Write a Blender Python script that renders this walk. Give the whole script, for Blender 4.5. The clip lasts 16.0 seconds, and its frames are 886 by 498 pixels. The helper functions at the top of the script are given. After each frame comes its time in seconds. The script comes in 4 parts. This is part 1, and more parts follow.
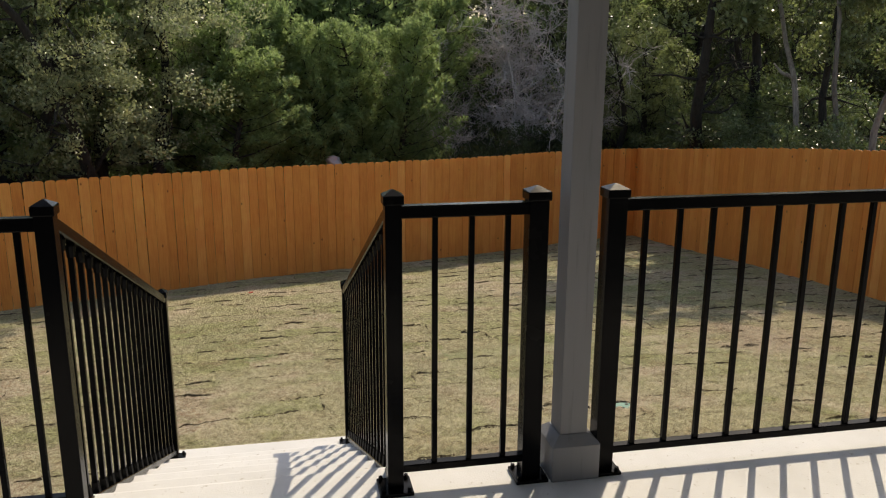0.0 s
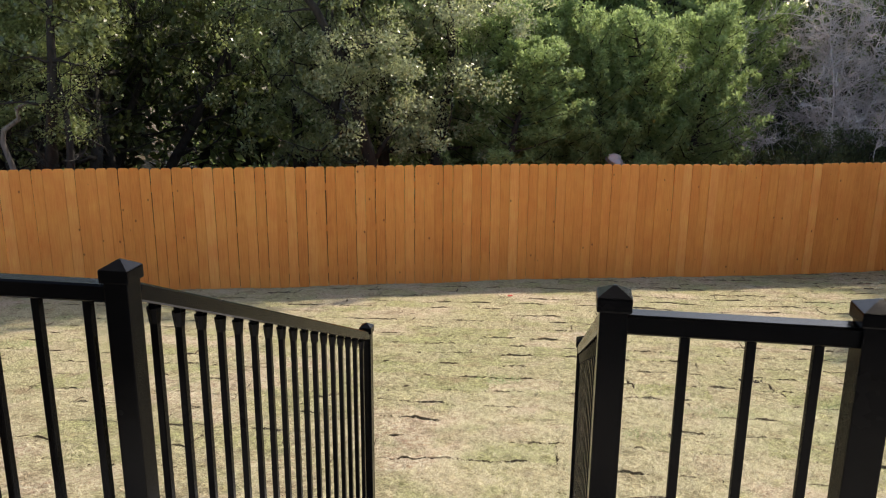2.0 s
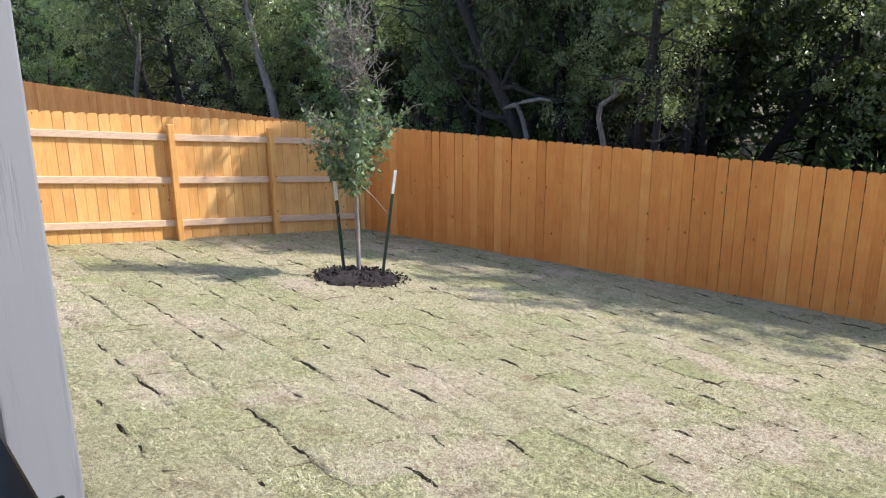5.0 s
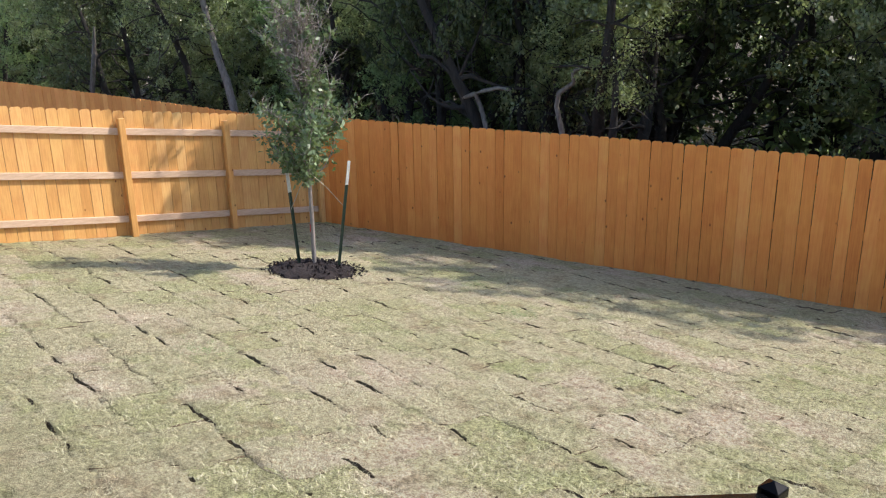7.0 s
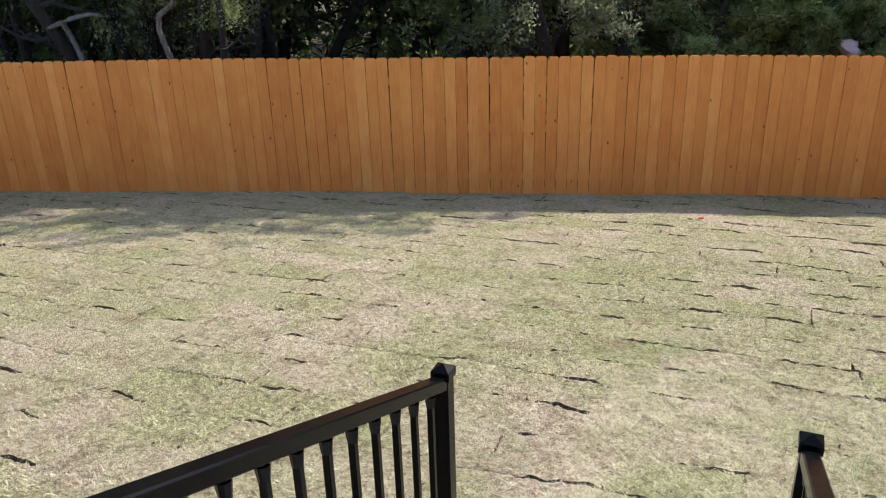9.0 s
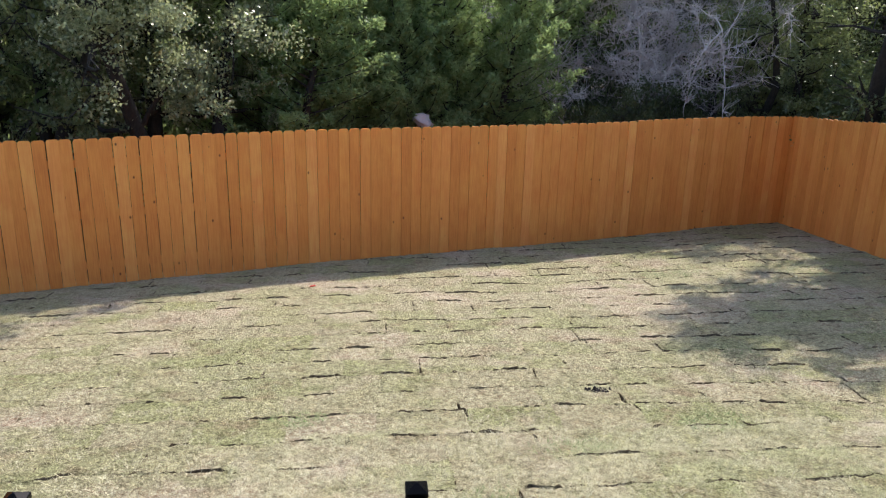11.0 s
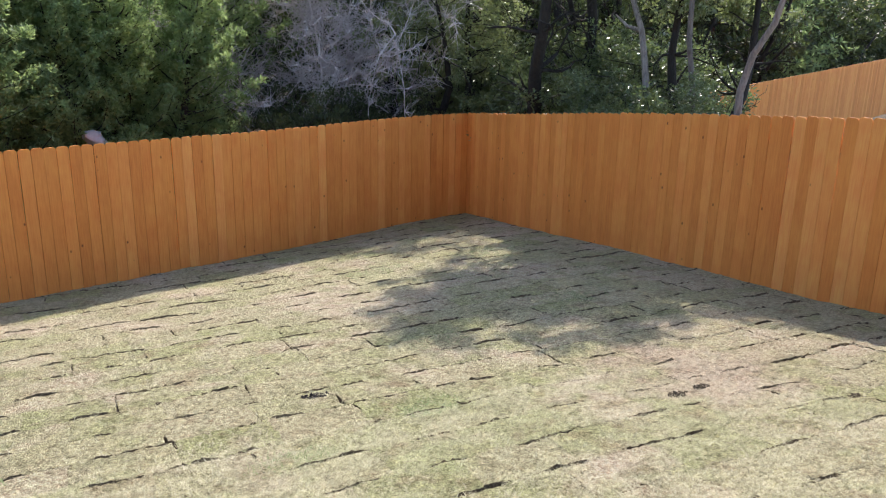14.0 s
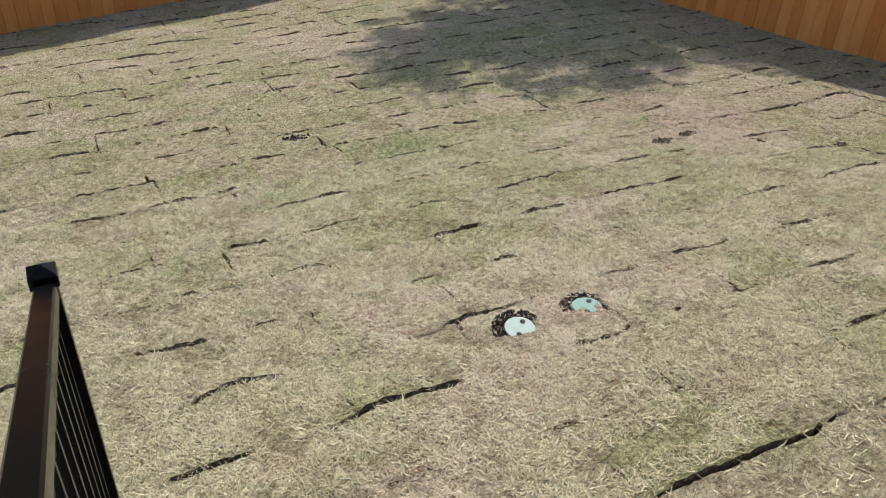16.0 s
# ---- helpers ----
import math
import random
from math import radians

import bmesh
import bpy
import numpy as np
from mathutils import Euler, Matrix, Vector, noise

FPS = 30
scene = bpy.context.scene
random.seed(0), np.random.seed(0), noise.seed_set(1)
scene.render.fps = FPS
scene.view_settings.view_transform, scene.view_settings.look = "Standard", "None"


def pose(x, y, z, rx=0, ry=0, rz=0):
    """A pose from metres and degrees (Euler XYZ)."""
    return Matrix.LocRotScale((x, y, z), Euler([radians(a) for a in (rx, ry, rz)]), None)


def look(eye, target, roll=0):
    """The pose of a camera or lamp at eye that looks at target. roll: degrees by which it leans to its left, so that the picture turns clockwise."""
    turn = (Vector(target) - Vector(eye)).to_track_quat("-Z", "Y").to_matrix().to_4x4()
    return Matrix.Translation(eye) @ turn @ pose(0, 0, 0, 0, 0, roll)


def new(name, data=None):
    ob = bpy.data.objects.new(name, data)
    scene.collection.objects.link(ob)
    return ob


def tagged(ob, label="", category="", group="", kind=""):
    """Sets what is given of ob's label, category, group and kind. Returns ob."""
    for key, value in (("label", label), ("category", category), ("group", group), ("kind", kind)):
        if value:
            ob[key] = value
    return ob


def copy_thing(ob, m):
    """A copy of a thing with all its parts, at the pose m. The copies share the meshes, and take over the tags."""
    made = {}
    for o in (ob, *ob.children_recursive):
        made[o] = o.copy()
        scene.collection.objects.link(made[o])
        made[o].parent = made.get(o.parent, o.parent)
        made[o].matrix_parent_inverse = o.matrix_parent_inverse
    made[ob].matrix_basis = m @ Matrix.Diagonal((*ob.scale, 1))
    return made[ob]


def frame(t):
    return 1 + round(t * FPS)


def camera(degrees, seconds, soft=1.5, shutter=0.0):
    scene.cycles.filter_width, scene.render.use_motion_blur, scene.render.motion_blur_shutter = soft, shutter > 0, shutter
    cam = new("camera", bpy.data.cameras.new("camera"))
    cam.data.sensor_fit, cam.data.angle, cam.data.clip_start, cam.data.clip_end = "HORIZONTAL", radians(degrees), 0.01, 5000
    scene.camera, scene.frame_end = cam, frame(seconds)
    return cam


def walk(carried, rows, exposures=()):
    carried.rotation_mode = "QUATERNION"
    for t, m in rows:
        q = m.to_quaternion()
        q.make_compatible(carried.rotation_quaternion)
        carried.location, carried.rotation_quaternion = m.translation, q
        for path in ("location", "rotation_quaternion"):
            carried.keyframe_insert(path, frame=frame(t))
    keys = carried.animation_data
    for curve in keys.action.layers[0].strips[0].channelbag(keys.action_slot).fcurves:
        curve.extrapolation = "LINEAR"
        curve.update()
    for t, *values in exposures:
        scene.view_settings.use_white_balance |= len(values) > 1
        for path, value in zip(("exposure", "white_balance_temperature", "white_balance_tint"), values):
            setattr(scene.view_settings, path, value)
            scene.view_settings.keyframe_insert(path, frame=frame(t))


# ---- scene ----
cam = camera(57.0, 16.0, 1.15)
PATH = [
    (0, (0.039, -2.363, 1.394), (0.420, -0.460, 0.911), 0.32),
    (0.5, (0.119, -2.152, 1.401), (0.312, -0.225, 0.902), -0.27),
    (1, (0.238, -1.926, 1.409), (0.212, 0.005, 0.889), 1.05),
    (1.5, (0.277, -1.678, 1.389), (0.070, 0.237, 0.852), 1.24),
    (2, (0.268, -1.432, 1.420), (-0.030, 0.477, 0.906), 0.42),
    (2.5, (0.250, -1.130, 1.419), (-0.201, 0.750, 0.906), 1.35),
    (3, (0.253, -0.880, 1.390), (-0.431, 0.927, 0.872), 2.00),
    (3.5, (0.182, -0.630, 1.392), (-0.662, 1.127, 0.942), 1.51),
    (4, (0.165, -0.424, 1.392), (-0.922, 1.183, 0.907), 0.35),
    (4.5, (0.173, -0.214, 1.395), (-1.204, 1.127, 0.841), 1.99),
    (5, (0.134, -0.114, 1.416), (-1.359, 1.089, 0.845), -0.35),
    (7.5, (0.241, 0.124, 1.337), (-1.169, 1.410, 0.737), -1.41),
    (8, (0.218, 0.110, 1.346), (-0.956, 1.571, 0.649), -1.50),
    (8.5, (0.182, 0.085, 1.369), (-0.743, 1.684, 0.603), -1.81),
    (9, (0.179, 0.097, 1.359), (-0.534, 1.791, 0.572), -1.71),
    (9.5, (0.198, 0.081, 1.385), (-0.293, 1.849, 0.588), -0.19),
    (10, (0.215, 0.095, 1.387), (-0.060, 1.942, 0.672), 0.73),
    (12.5, (0.302, 0.338, 1.214), (0.958, 2.141, 0.651), 1.90),
    (13, (0.307, 0.358, 1.212), (1.040, 2.128, 0.638), 1.90),
    (13.5, (0.322, 0.359, 1.204), (1.129, 2.098, 0.633), 1.50),
    (14, (0.339, 0.349, 1.200), (1.195, 2.064, 0.629), 1.20),
    (14.5, (0.356, 0.350, 1.217), (1.195, 2.041, 0.558), 0.80),
    (15, (0.415, 0.370, 1.180), (1.199, 1.971, 0.273), 0.89),
    (15.5, (0.444, 0.382, 1.151), (1.217, 1.911, 0.120), 1.80),
    (16, (0.472, 0.377, 1.133), (1.231, 1.848, 0.009), 2.30),
]
EXPOSURE = [(0, 0.42, 8200, 10), (1.0, 0.62, 8200, 10), (2.0, 1.2, 7600, 13), (3.0, 1.48, 6900, 14), (3.5, 1.55, 6800, 14), (4.5, 1.55, 6300, 13), (5.0, 1.4, 6300, 12),
            (8.0, 1.2, 6600, 13), (9.0, 1.2, 6600, 13), (13.0, 1.35, 6600, 14), (14.5, 1.4, 6600, 14), (15.2, 0.98, 6700, 14), (16.0, 0.77, 6700, 14)]
walk(cam, [(t, look(eye, target, roll)) for t, eye, target, roll in PATH], EXPOSURE)

# ---- world, sun, exposure ----
SUN_AZ, SUN_EL = radians(33.0), radians(44.3)      # clockwise from +y, above the horizon
world = bpy.data.worlds.new("world")
scene.world = world
world.use_nodes = True
wn = world.node_tree.nodes
sky = wn.new("ShaderNodeTexSky")
sky.sky_type, sky.sun_disc, sky.sun_elevation, sky.sun_rotation = "NISHITA", False, SUN_EL, SUN_AZ
world.node_tree.links.new(sky.outputs[0], wn["Background"].inputs[0])
wn["Background"].inputs[1].default_value = 0.15
sun = new("sun", bpy.data.lights.new("sun", "SUN"))
sun.data.energy, sun.data.angle, sun.data.color = 2.8, radians(0.55), (1.0, 0.95, 0.86)
to_sun = Vector((math.sin(SUN_AZ) * math.cos(SUN_EL), math.cos(SUN_AZ) * math.cos(SUN_EL), math.sin(SUN_EL)))
sun.matrix_world = look(to_sun * 60, (0, 0, 0))

# ---- the plan ----
FENCE_SLOPE, FENCE_Y0 = 0.3055, 11.01             # back fence: y = FENCE_Y0 + FENCE_SLOPE * x
ALONG = Vector((1, FENCE_SLOPE, 0)).normalized()   # along the back fence
OUT = Vector((-ALONG.y, ALONG.x, 0))               # out through the back fence
X_RIGHT, X_LEFT = 7.20, -11.48
RAIL_L, RAIL_R, STAIR_Y, STAIR_TOP = -0.601, 0.358, 1.925, 0.157
SLAB_Y = 0.15
LEVELS = [
    (7.191, 5.226, -1.585), (7.19, 7.323, -1.728), (7.19, 8.719, -1.869), (7.188, 13.105, -2.421),
    (-11.61, 2.669, -1.758), (-11.511, 4.215, -1.914), (-11.411, 5.711, -2.07), (-11.512, 7.505, -2.303),
    (-3.012, 10.055, -2.331), (2.188, 11.605, -2.387), (-9.812, 8.003, -2.354), (-0.109, 4.082, -1.363),
    (-0.749, 4.759, -1.471), (-0.107, 2.042, -1.012),
]


def bowl(x, y):
    return -0.70467 + 0.02466 * x + -0.17287 * y + -0.00178 * x * x + -0.00007 * x * y + 0.00253 * y * y


REST = [(x, y, z - bowl(x, y)) for x, y, z in LEVELS]


def ground_z(x, y):
    """The height of the soil: a lawn that falls away from the house, flat beyond the fences."""
    x, y = min(max(x, -13.0), 8.5), max(y, 0.0)
    y = min(y, FENCE_Y0 + FENCE_SLOPE * x + 0.6)
    total, weight = 0.0, 0.25
    for a, b, r in REST:
        w = math.exp(-((x - a) ** 2 + (y - b) ** 2) / 5.0)
        total, weight = total + w * r, weight + w
    return bowl(x, y) + total / weight


def beyond(x, d):
    """A place d metres out from the back fence, level with its point at x."""
    return Vector((x, FENCE_Y0 + FENCE_SLOPE * x, 0)) + OUT * d


# ---- materials ----
def material(name):
    m = bpy.data.materials.new(name)
    m.use_nodes = True
    t = m.node_tree
    return m, t, t.nodes["Principled BSDF"]


def node(t, kind, **values):
    n = t.nodes.new(kind)
    for key, value in values.items():
        if key in n.inputs:
            n.inputs[key].default_value = value
    return n


def coords(t, scale=(1, 1, 1), own=True):
    c = t.nodes.new("ShaderNodeTexCoord") if own else t.nodes.new("ShaderNodeNewGeometry")
    m = t.nodes.new("ShaderNodeMapping")
    m.inputs["Scale"].default_value = scale
    t.links.new(c.outputs["Object" if own else "Position"], m.inputs[0])
    return m.outputs[0]


def noise_tex(t, vector, scale, detail=4.0, rough=0.6):
    n = node(t, "ShaderNodeTexNoise", Scale=scale, Detail=detail, Roughness=rough)
    t.links.new(vector, n.inputs["Vector"])
    return n.outputs["Fac"]


def ramp(t, fac, *stops):
    r = t.nodes.new("ShaderNodeValToRGB")
    e = r.color_ramp.elements
    while len(e) < len(stops):
        e.new(0.5)
    for k, (p, c) in enumerate(stops):
        e[k].position, e[k].color = p, (*c, 1) if len(c) == 3 else c
    t.links.new(fac, r.inputs[0])
    return r.outputs[0]


def mix(t, fac, a, b, how="MIX"):
    m = t.nodes.new("ShaderNodeMix")
    m.data_type, m.blend_type = "RGBA", how
    for socket, value in ((m.inputs[0], fac), (m.inputs[6], a), (m.inputs[7], b)):
        if isinstance(value, bpy.types.NodeSocket):
            t.links.new(value, socket)
        elif isinstance(value, tuple):
            socket.default_value = (*value, 1)
        else:
            socket.default_value = value
    return m.outputs[2]


def bump(t, bsdf, height, strength, distance=0.01):
    b = node(t, "ShaderNodeBump", Strength=strength, Distance=distance)
    t.links.new(height, b.inputs["Height"])
    t.links.new(b.outputs[0], bsdf.inputs["Normal"])


def random_of(t, island=False):
    n = t.nodes.new("ShaderNodeNewGeometry" if island else "ShaderNodeObjectInfo")
    return n.outputs["Random Per Island" if island else "Random"]


def make_fence_wood(name, island=False, tones=((0.64, 0.208, 0.044), (0.70, 0.237, 0.052), (0.75, 0.263, 0.061), (0.81, 0.312, 0.084))):
    m, t, b = material(name)
    r = random_of(t, island)
    v = t.nodes.new("ShaderNodeVectorMath")
    v.operation = "MULTIPLY_ADD"
    c = coords(t, (1, 1, 1), not island)
    t.links.new(c, v.inputs[0])
    v.inputs[1].default_value = (1, 1, 1)
    shift = t.nodes.new("ShaderNodeMath")
    shift.operation, shift.inputs[1].default_value = "MULTIPLY", 37.0
    t.links.new(r, shift.inputs[0])
    t.links.new(shift.outputs[0], v.inputs[2])
    grain_map = t.nodes.new("ShaderNodeMapping")
    grain_map.inputs["Scale"].default_value = (1, 1, 0.06)
    t.links.new(v.outputs[0], grain_map.inputs[0])
    grain = noise_tex(t, grain_map.outputs[0], 60, 5, 0.65)
    broad = noise_tex(t, v.outputs[0], 2.2, 3)
    col = ramp(t, r, (0.0, tones[0]), (0.35, tones[1]), (0.7, tones[2]), (1.0, tones[3]))
    col = mix(t, 0.5, col, ramp(t, grain, (0.3, (0.40, 0.39, 0.38)), (0.62, (0.70, 0.70, 0.70))), "OVERLAY")
    col = mix(t, 0.35, col, ramp(t, broad, (0.3, (0.32, 0.30, 0.28)), (0.7, (0.66, 0.66, 0.66))), "OVERLAY")
    knot = t.nodes.new("ShaderNodeTexVoronoi")
    knot.inputs["Scale"].default_value = 3.9
    km = t.nodes.new("ShaderNodeMapping")
    km.inputs["Scale"].default_value = (1.4, 1.4, 0.9)
    t.links.new(v.outputs[0], km.inputs[0])
    t.links.new(km.outputs[0], knot.inputs["Vector"])
    dark = ramp(t, knot.outputs["Distance"], (0.03, (1, 1, 1)), (0.085, (0, 0, 0)))
    col = mix(t, dark, col, (0.13, 0.035, 0.008))
    t.links.new(col, b.inputs["Base Color"])
    b.inputs["Roughness"].default_value = 0.62
    b.inputs["Specular IOR Level"].default_value = 0.35
    bump(t, b, grain, 0.35, 0.004)
    return m


WOOD = make_fence_wood("stained_cedar")
# Lit copy of stained_cedar: sunlight on the left fence is put into the colour.
SUNLIT_WOOD = make_fence_wood("sunlit_cedar", False, ((0.54, 0.270, 0.082), (0.59, 0.300, 0.096), (0.63, 0.330, 0.112), (0.68, 0.370, 0.138)))

m, t, b = material("raw_cedar")
g = noise_tex(t, coords(t, (6, 1, 6), False), 9, 5, 0.65)
t.links.new(ramp(t, g, (0.3, (0.50, 0.33, 0.215)), (0.7, (0.66, 0.47, 0.33))), b.inputs["Base Color"])
b.inputs["Roughness"].default_value = 0.75
bump(t, b, g, 0.3, 0.003)
RAW_WOOD = m

m, t, b = material("black_powder_coat")
b.inputs["Base Color"].default_value = (0.0035, 0.0035, 0.004, 1)
b.inputs["Specular IOR Level"].default_value = 0.09
grit = noise_tex(t, coords(t), 180, 2)
t.links.new(ramp(t, noise_tex(t, coords(t), 7, 4), (0.3, (0.17, 0.17, 0.17)), (0.7, (0.28, 0.28, 0.28))), b.inputs["Roughness"])
bump(t, b, grit, 0.12, 0.001)
BLACK = m

m, t, b = material("concrete")
c = coords(t, own=False)
col = ramp(t, noise_tex(t, c, 3, 5), (0.3, (0.62, 0.62, 0.62)), (0.7, (0.72, 0.72, 0.725)))
col = mix(t, ramp(t, noise_tex(t, c, 34, 4, 0.7), (0.62, (0, 0, 0)), (0.72, (0.7, 0.7, 0.7))), col, (0.33, 0.29, 0.24))
t.links.new(col, b.inputs["Base Color"])
b.inputs["Roughness"].default_value = 0.9
bump(t, b, noise_tex(t, c, 120, 4), 0.3, 0.003)
CONCRETE = m

m, t, b = material("grey_painted_wood")
c = coords(t, (1, 1, 0.07))
g = noise_tex(t, c, 38, 5, 0.6)
cut = ramp(t, g, (0.34, (0.1, 0.1, 0.1)), (0.42, (0.75, 0.75, 0.75)), (0.7, (0.9, 0.9, 0.9)))
t.links.new(ramp(t, cut, (0.1, (0.205, 0.205, 0.215)), (0.75, (0.23, 0.23, 0.245)), (0.9, (0.24, 0.24, 0.255))), b.inputs["Base Color"])
b.inputs["Roughness"].default_value = 0.55
bump(t, b, cut, 0.25, 0.002)
GREY_PAINT = m

m, t, b = material("house_siding")
c = coords(t, (0.05, 1, 1), False)
g = noise_tex(t, c, 30, 4)
t.links.new(ramp(t, g, (0.3, (0.085, 0.083, 0.080)), (0.7, (0.115, 0.112, 0.108))), b.inputs["Base Color"])
b.inputs["Roughness"].default_value = 0.75
SIDING = m

m, t, b = material("soffit_paint")
t.links.new(ramp(t, noise_tex(t, coords(t), 5), (0.3, (0.22, 0.22, 0.215)), (0.7, (0.26, 0.26, 0.255))), b.inputs["Base Color"])
b.inputs["Roughness"].default_value = 0.7
SOFFIT = m

m, t, b = material("soil")
c = coords(t, own=False)
col = ramp(t, noise_tex(t, c, 9, 6, 0.7), (0.3, (0.042, 0.030, 0.018)), (0.7, (0.125, 0.090, 0.052)))
t.links.new(col, b.inputs["Base Color"])
b.inputs["Roughness"].default_value = 1.0
bump(t, b, noise_tex(t, c, 40, 5), 0.8, 0.03)
SOIL = m

m, t, b = material("root_soil")
c = coords(t, own=False)
t.links.new(ramp(t, noise_tex(t, c, 55, 5, 0.75), (0.32, (0.045, 0.031, 0.018)), (0.52, (0.12, 0.088, 0.05)), (0.7, (0.30, 0.25, 0.15))), b.inputs["Base Color"])
b.inputs["Roughness"].default_value = 1.0
bump(t, b, noise_tex(t, c, 90, 4), 0.8, 0.01)
ROOTS = m


def lawn_tint(t, c, base, amount):
    """Green and brown patches, clods and wear that run across the pieces of the lawn."""
    base = mix(t, ramp(t, noise_tex(t, c, 0.55, 4), (0.47, (0, 0, 0)), (0.70, (0.38, 0.38, 0.38))), base, (0.36, 0.385, 0.17))
    base = mix(t, ramp(t, noise_tex(t, c, 0.9, 3), (0.50, (0, 0, 0)), (0.66, (0.8, 0.8, 0.8))), base, (0.64, 0.53, 0.40))
    base = mix(t, ramp(t, noise_tex(t, c, 2.6, 3), (0.55, (0, 0, 0)), (0.69, (0.5, 0.5, 0.5))), base, (0.34, 0.36, 0.155))
    base = mix(t, ramp(t, noise_tex(t, c, 3.4, 4, 0.65), (0.54, (0, 0, 0)), (0.70, (0.7, 0.7, 0.7))), base, (0.35, 0.26, 0.16))
    far = t.nodes.new("ShaderNodeVectorMath")
    far.operation, far.inputs[1].default_value = "DISTANCE", (4.6, 4.6, -1.35)
    t.links.new(c, far.inputs[0])
    worn = t.nodes.new("ShaderNodeMath")
    worn.operation = "MULTIPLY_ADD"
    t.links.new(noise_tex(t, c, 2.2, 4), worn.inputs[0])
    worn.inputs[1].default_value = 2.2
    t.links.new(far.outputs["Value"], worn.inputs[2])
    mask = node(t, "ShaderNodeMapRange", **{"From Min": 1.45, "From Max": 2.05, "To Min": 0.8, "To Max": 0.0})
    t.links.new(worn.outputs[0], mask.inputs["Value"])
    base = mix(t, mask.outputs["Result"], base, (0.53, 0.41, 0.31))
    clod = noise_tex(t, c, 6.5, 5, 0.7)
    base = mix(t, amount * 0.5, base, ramp(t, clod, (0.33, (0.16, 0.145, 0.11)), (0.48, (0.5, 0.5, 0.5)), (0.68, (0.64, 0.63, 0.62))), "OVERLAY")
    tuft = noise_tex(t, c, 24, 4, 0.75)
    return mix(t, amount, base, ramp(t, tuft, (0.34, (0.10, 0.085, 0.06)), (0.5, (0.5, 0.5, 0.5)), (0.64, (0.76, 0.75, 0.73))), "OVERLAY")


OLIVE = ((0.43, 0.42, 0.225), (0.47, 0.45, 0.25), (0.42, 0.415, 0.21), (0.48, 0.45, 0.26), (0.41, 0.415, 0.20))
STRAW = ((0.49, 0.44, 0.27), (0.55, 0.49, 0.315), (0.47, 0.445, 0.245), (0.57, 0.50, 0.34), (0.44, 0.435, 0.22))


def make_sod(name, island, tufts, fibres, tones=STRAW):
    m, t, b = material(name)
    c = coords(t, own=False)
    r = random_of(t, island)
    base = ramp(t, r, (0.0, tones[0]), (0.3, tones[1]), (0.55, tones[2]), (0.8, tones[3]), (1.0, tones[4]))
    base = lawn_tint(t, c, base, tufts)
    fibre = noise_tex(t, c, 75, 6, 0.8)
    base = mix(t, fibres, base, ramp(t, fibre, (0.34, (0.10, 0.09, 0.07)), (0.5, (0.48, 0.48, 0.48)), (0.66, (0.84, 0.83, 0.80))), "OVERLAY")
    t.links.new(base, b.inputs["Base Color"])
    b.inputs["Roughness"].default_value = 0.95
    b.inputs["Specular IOR Level"].default_value = 0.15
    bump(t, b, fibre, 1.0, 0.055)
    return m


SOD_OLIVE = make_sod("greening_sod", False, 0.60, 0.92, OLIVE)
SOD, SOD_FAR = make_sod("dormant_sod", False, 0.60, 0.92), make_sod("dormant_sod_far", True, 0.46, 0.75)


def make_leaf(name, dark, light, through_colour, amount, rough=0.5, gloss=0.3):
    m, t, b = material(name)
    r = random_of(t, True)
    t.links.new(ramp(t, r, (0.0, dark), (0.8, light), (1.0, tuple(min(1, 1.4 * v) for v in light))), b.inputs["Base Color"])
    b.inputs["Roughness"].default_value = rough
    b.inputs["Specular IOR Level"].default_value = gloss
    tr = t.nodes.new("ShaderNodeBsdfTranslucent")
    tr.inputs[0].default_value = (*through_colour, 1)
    ms = t.nodes.new("ShaderNodeMixShader")
    ms.inputs[0].default_value = amount
    t.links.new(b.outputs[0], ms.inputs[1])
    t.links.new(tr.outputs[0], ms.inputs[2])
    t.links.new(ms.outputs[0], t.nodes["Material Output"].inputs[0])
    return m


OAK_LEAF = make_leaf("live_oak_leaf", (0.038, 0.052, 0.022), (0.175, 0.200, 0.095), (0.36, 0.44, 0.17), 0.36, 0.34, 0.7)
JUNIPER = make_leaf("juniper_spray", (0.062, 0.108, 0.052), (0.225, 0.300, 0.140), (0.36, 0.48, 0.19), 0.50, 0.6)
SHRUB_LEAF = make_leaf("glossy_shrub_leaf", (0.026, 0.042, 0.016), (0.12, 0.150, 0.065), (0.24, 0.32, 0.11), 0.30, 0.30, 0.7)
SILVER_LEAF = make_leaf("silvery_oak_leaf", (0.060, 0.074, 0.038), (0.32, 0.34, 0.20), (0.46, 0.51, 0.27), 0.44, 0.32, 0.8)
# Darker copy of live_oak_leaf: the gloom of the woods is put into its colour.
SHADED_LEAF = make_leaf("shaded_oak_leaf", (0.018, 0.026, 0.012), (0.075, 0.092, 0.042), (0.15, 0.20, 0.06), 0.22, 0.5)
FRESH_LEAF = make_leaf("fresh_oak_leaf", (0.080, 0.110, 0.042), (0.31, 0.36, 0.17), (0.44, 0.52, 0.21), 0.44, 0.36, 0.6)
YOUNG_LEAF = make_leaf("young_oak_leaf", (0.045, 0.085, 0.034), (0.20, 0.26, 0.15), (0.24, 0.32, 0.10), 0.28, 0.38)


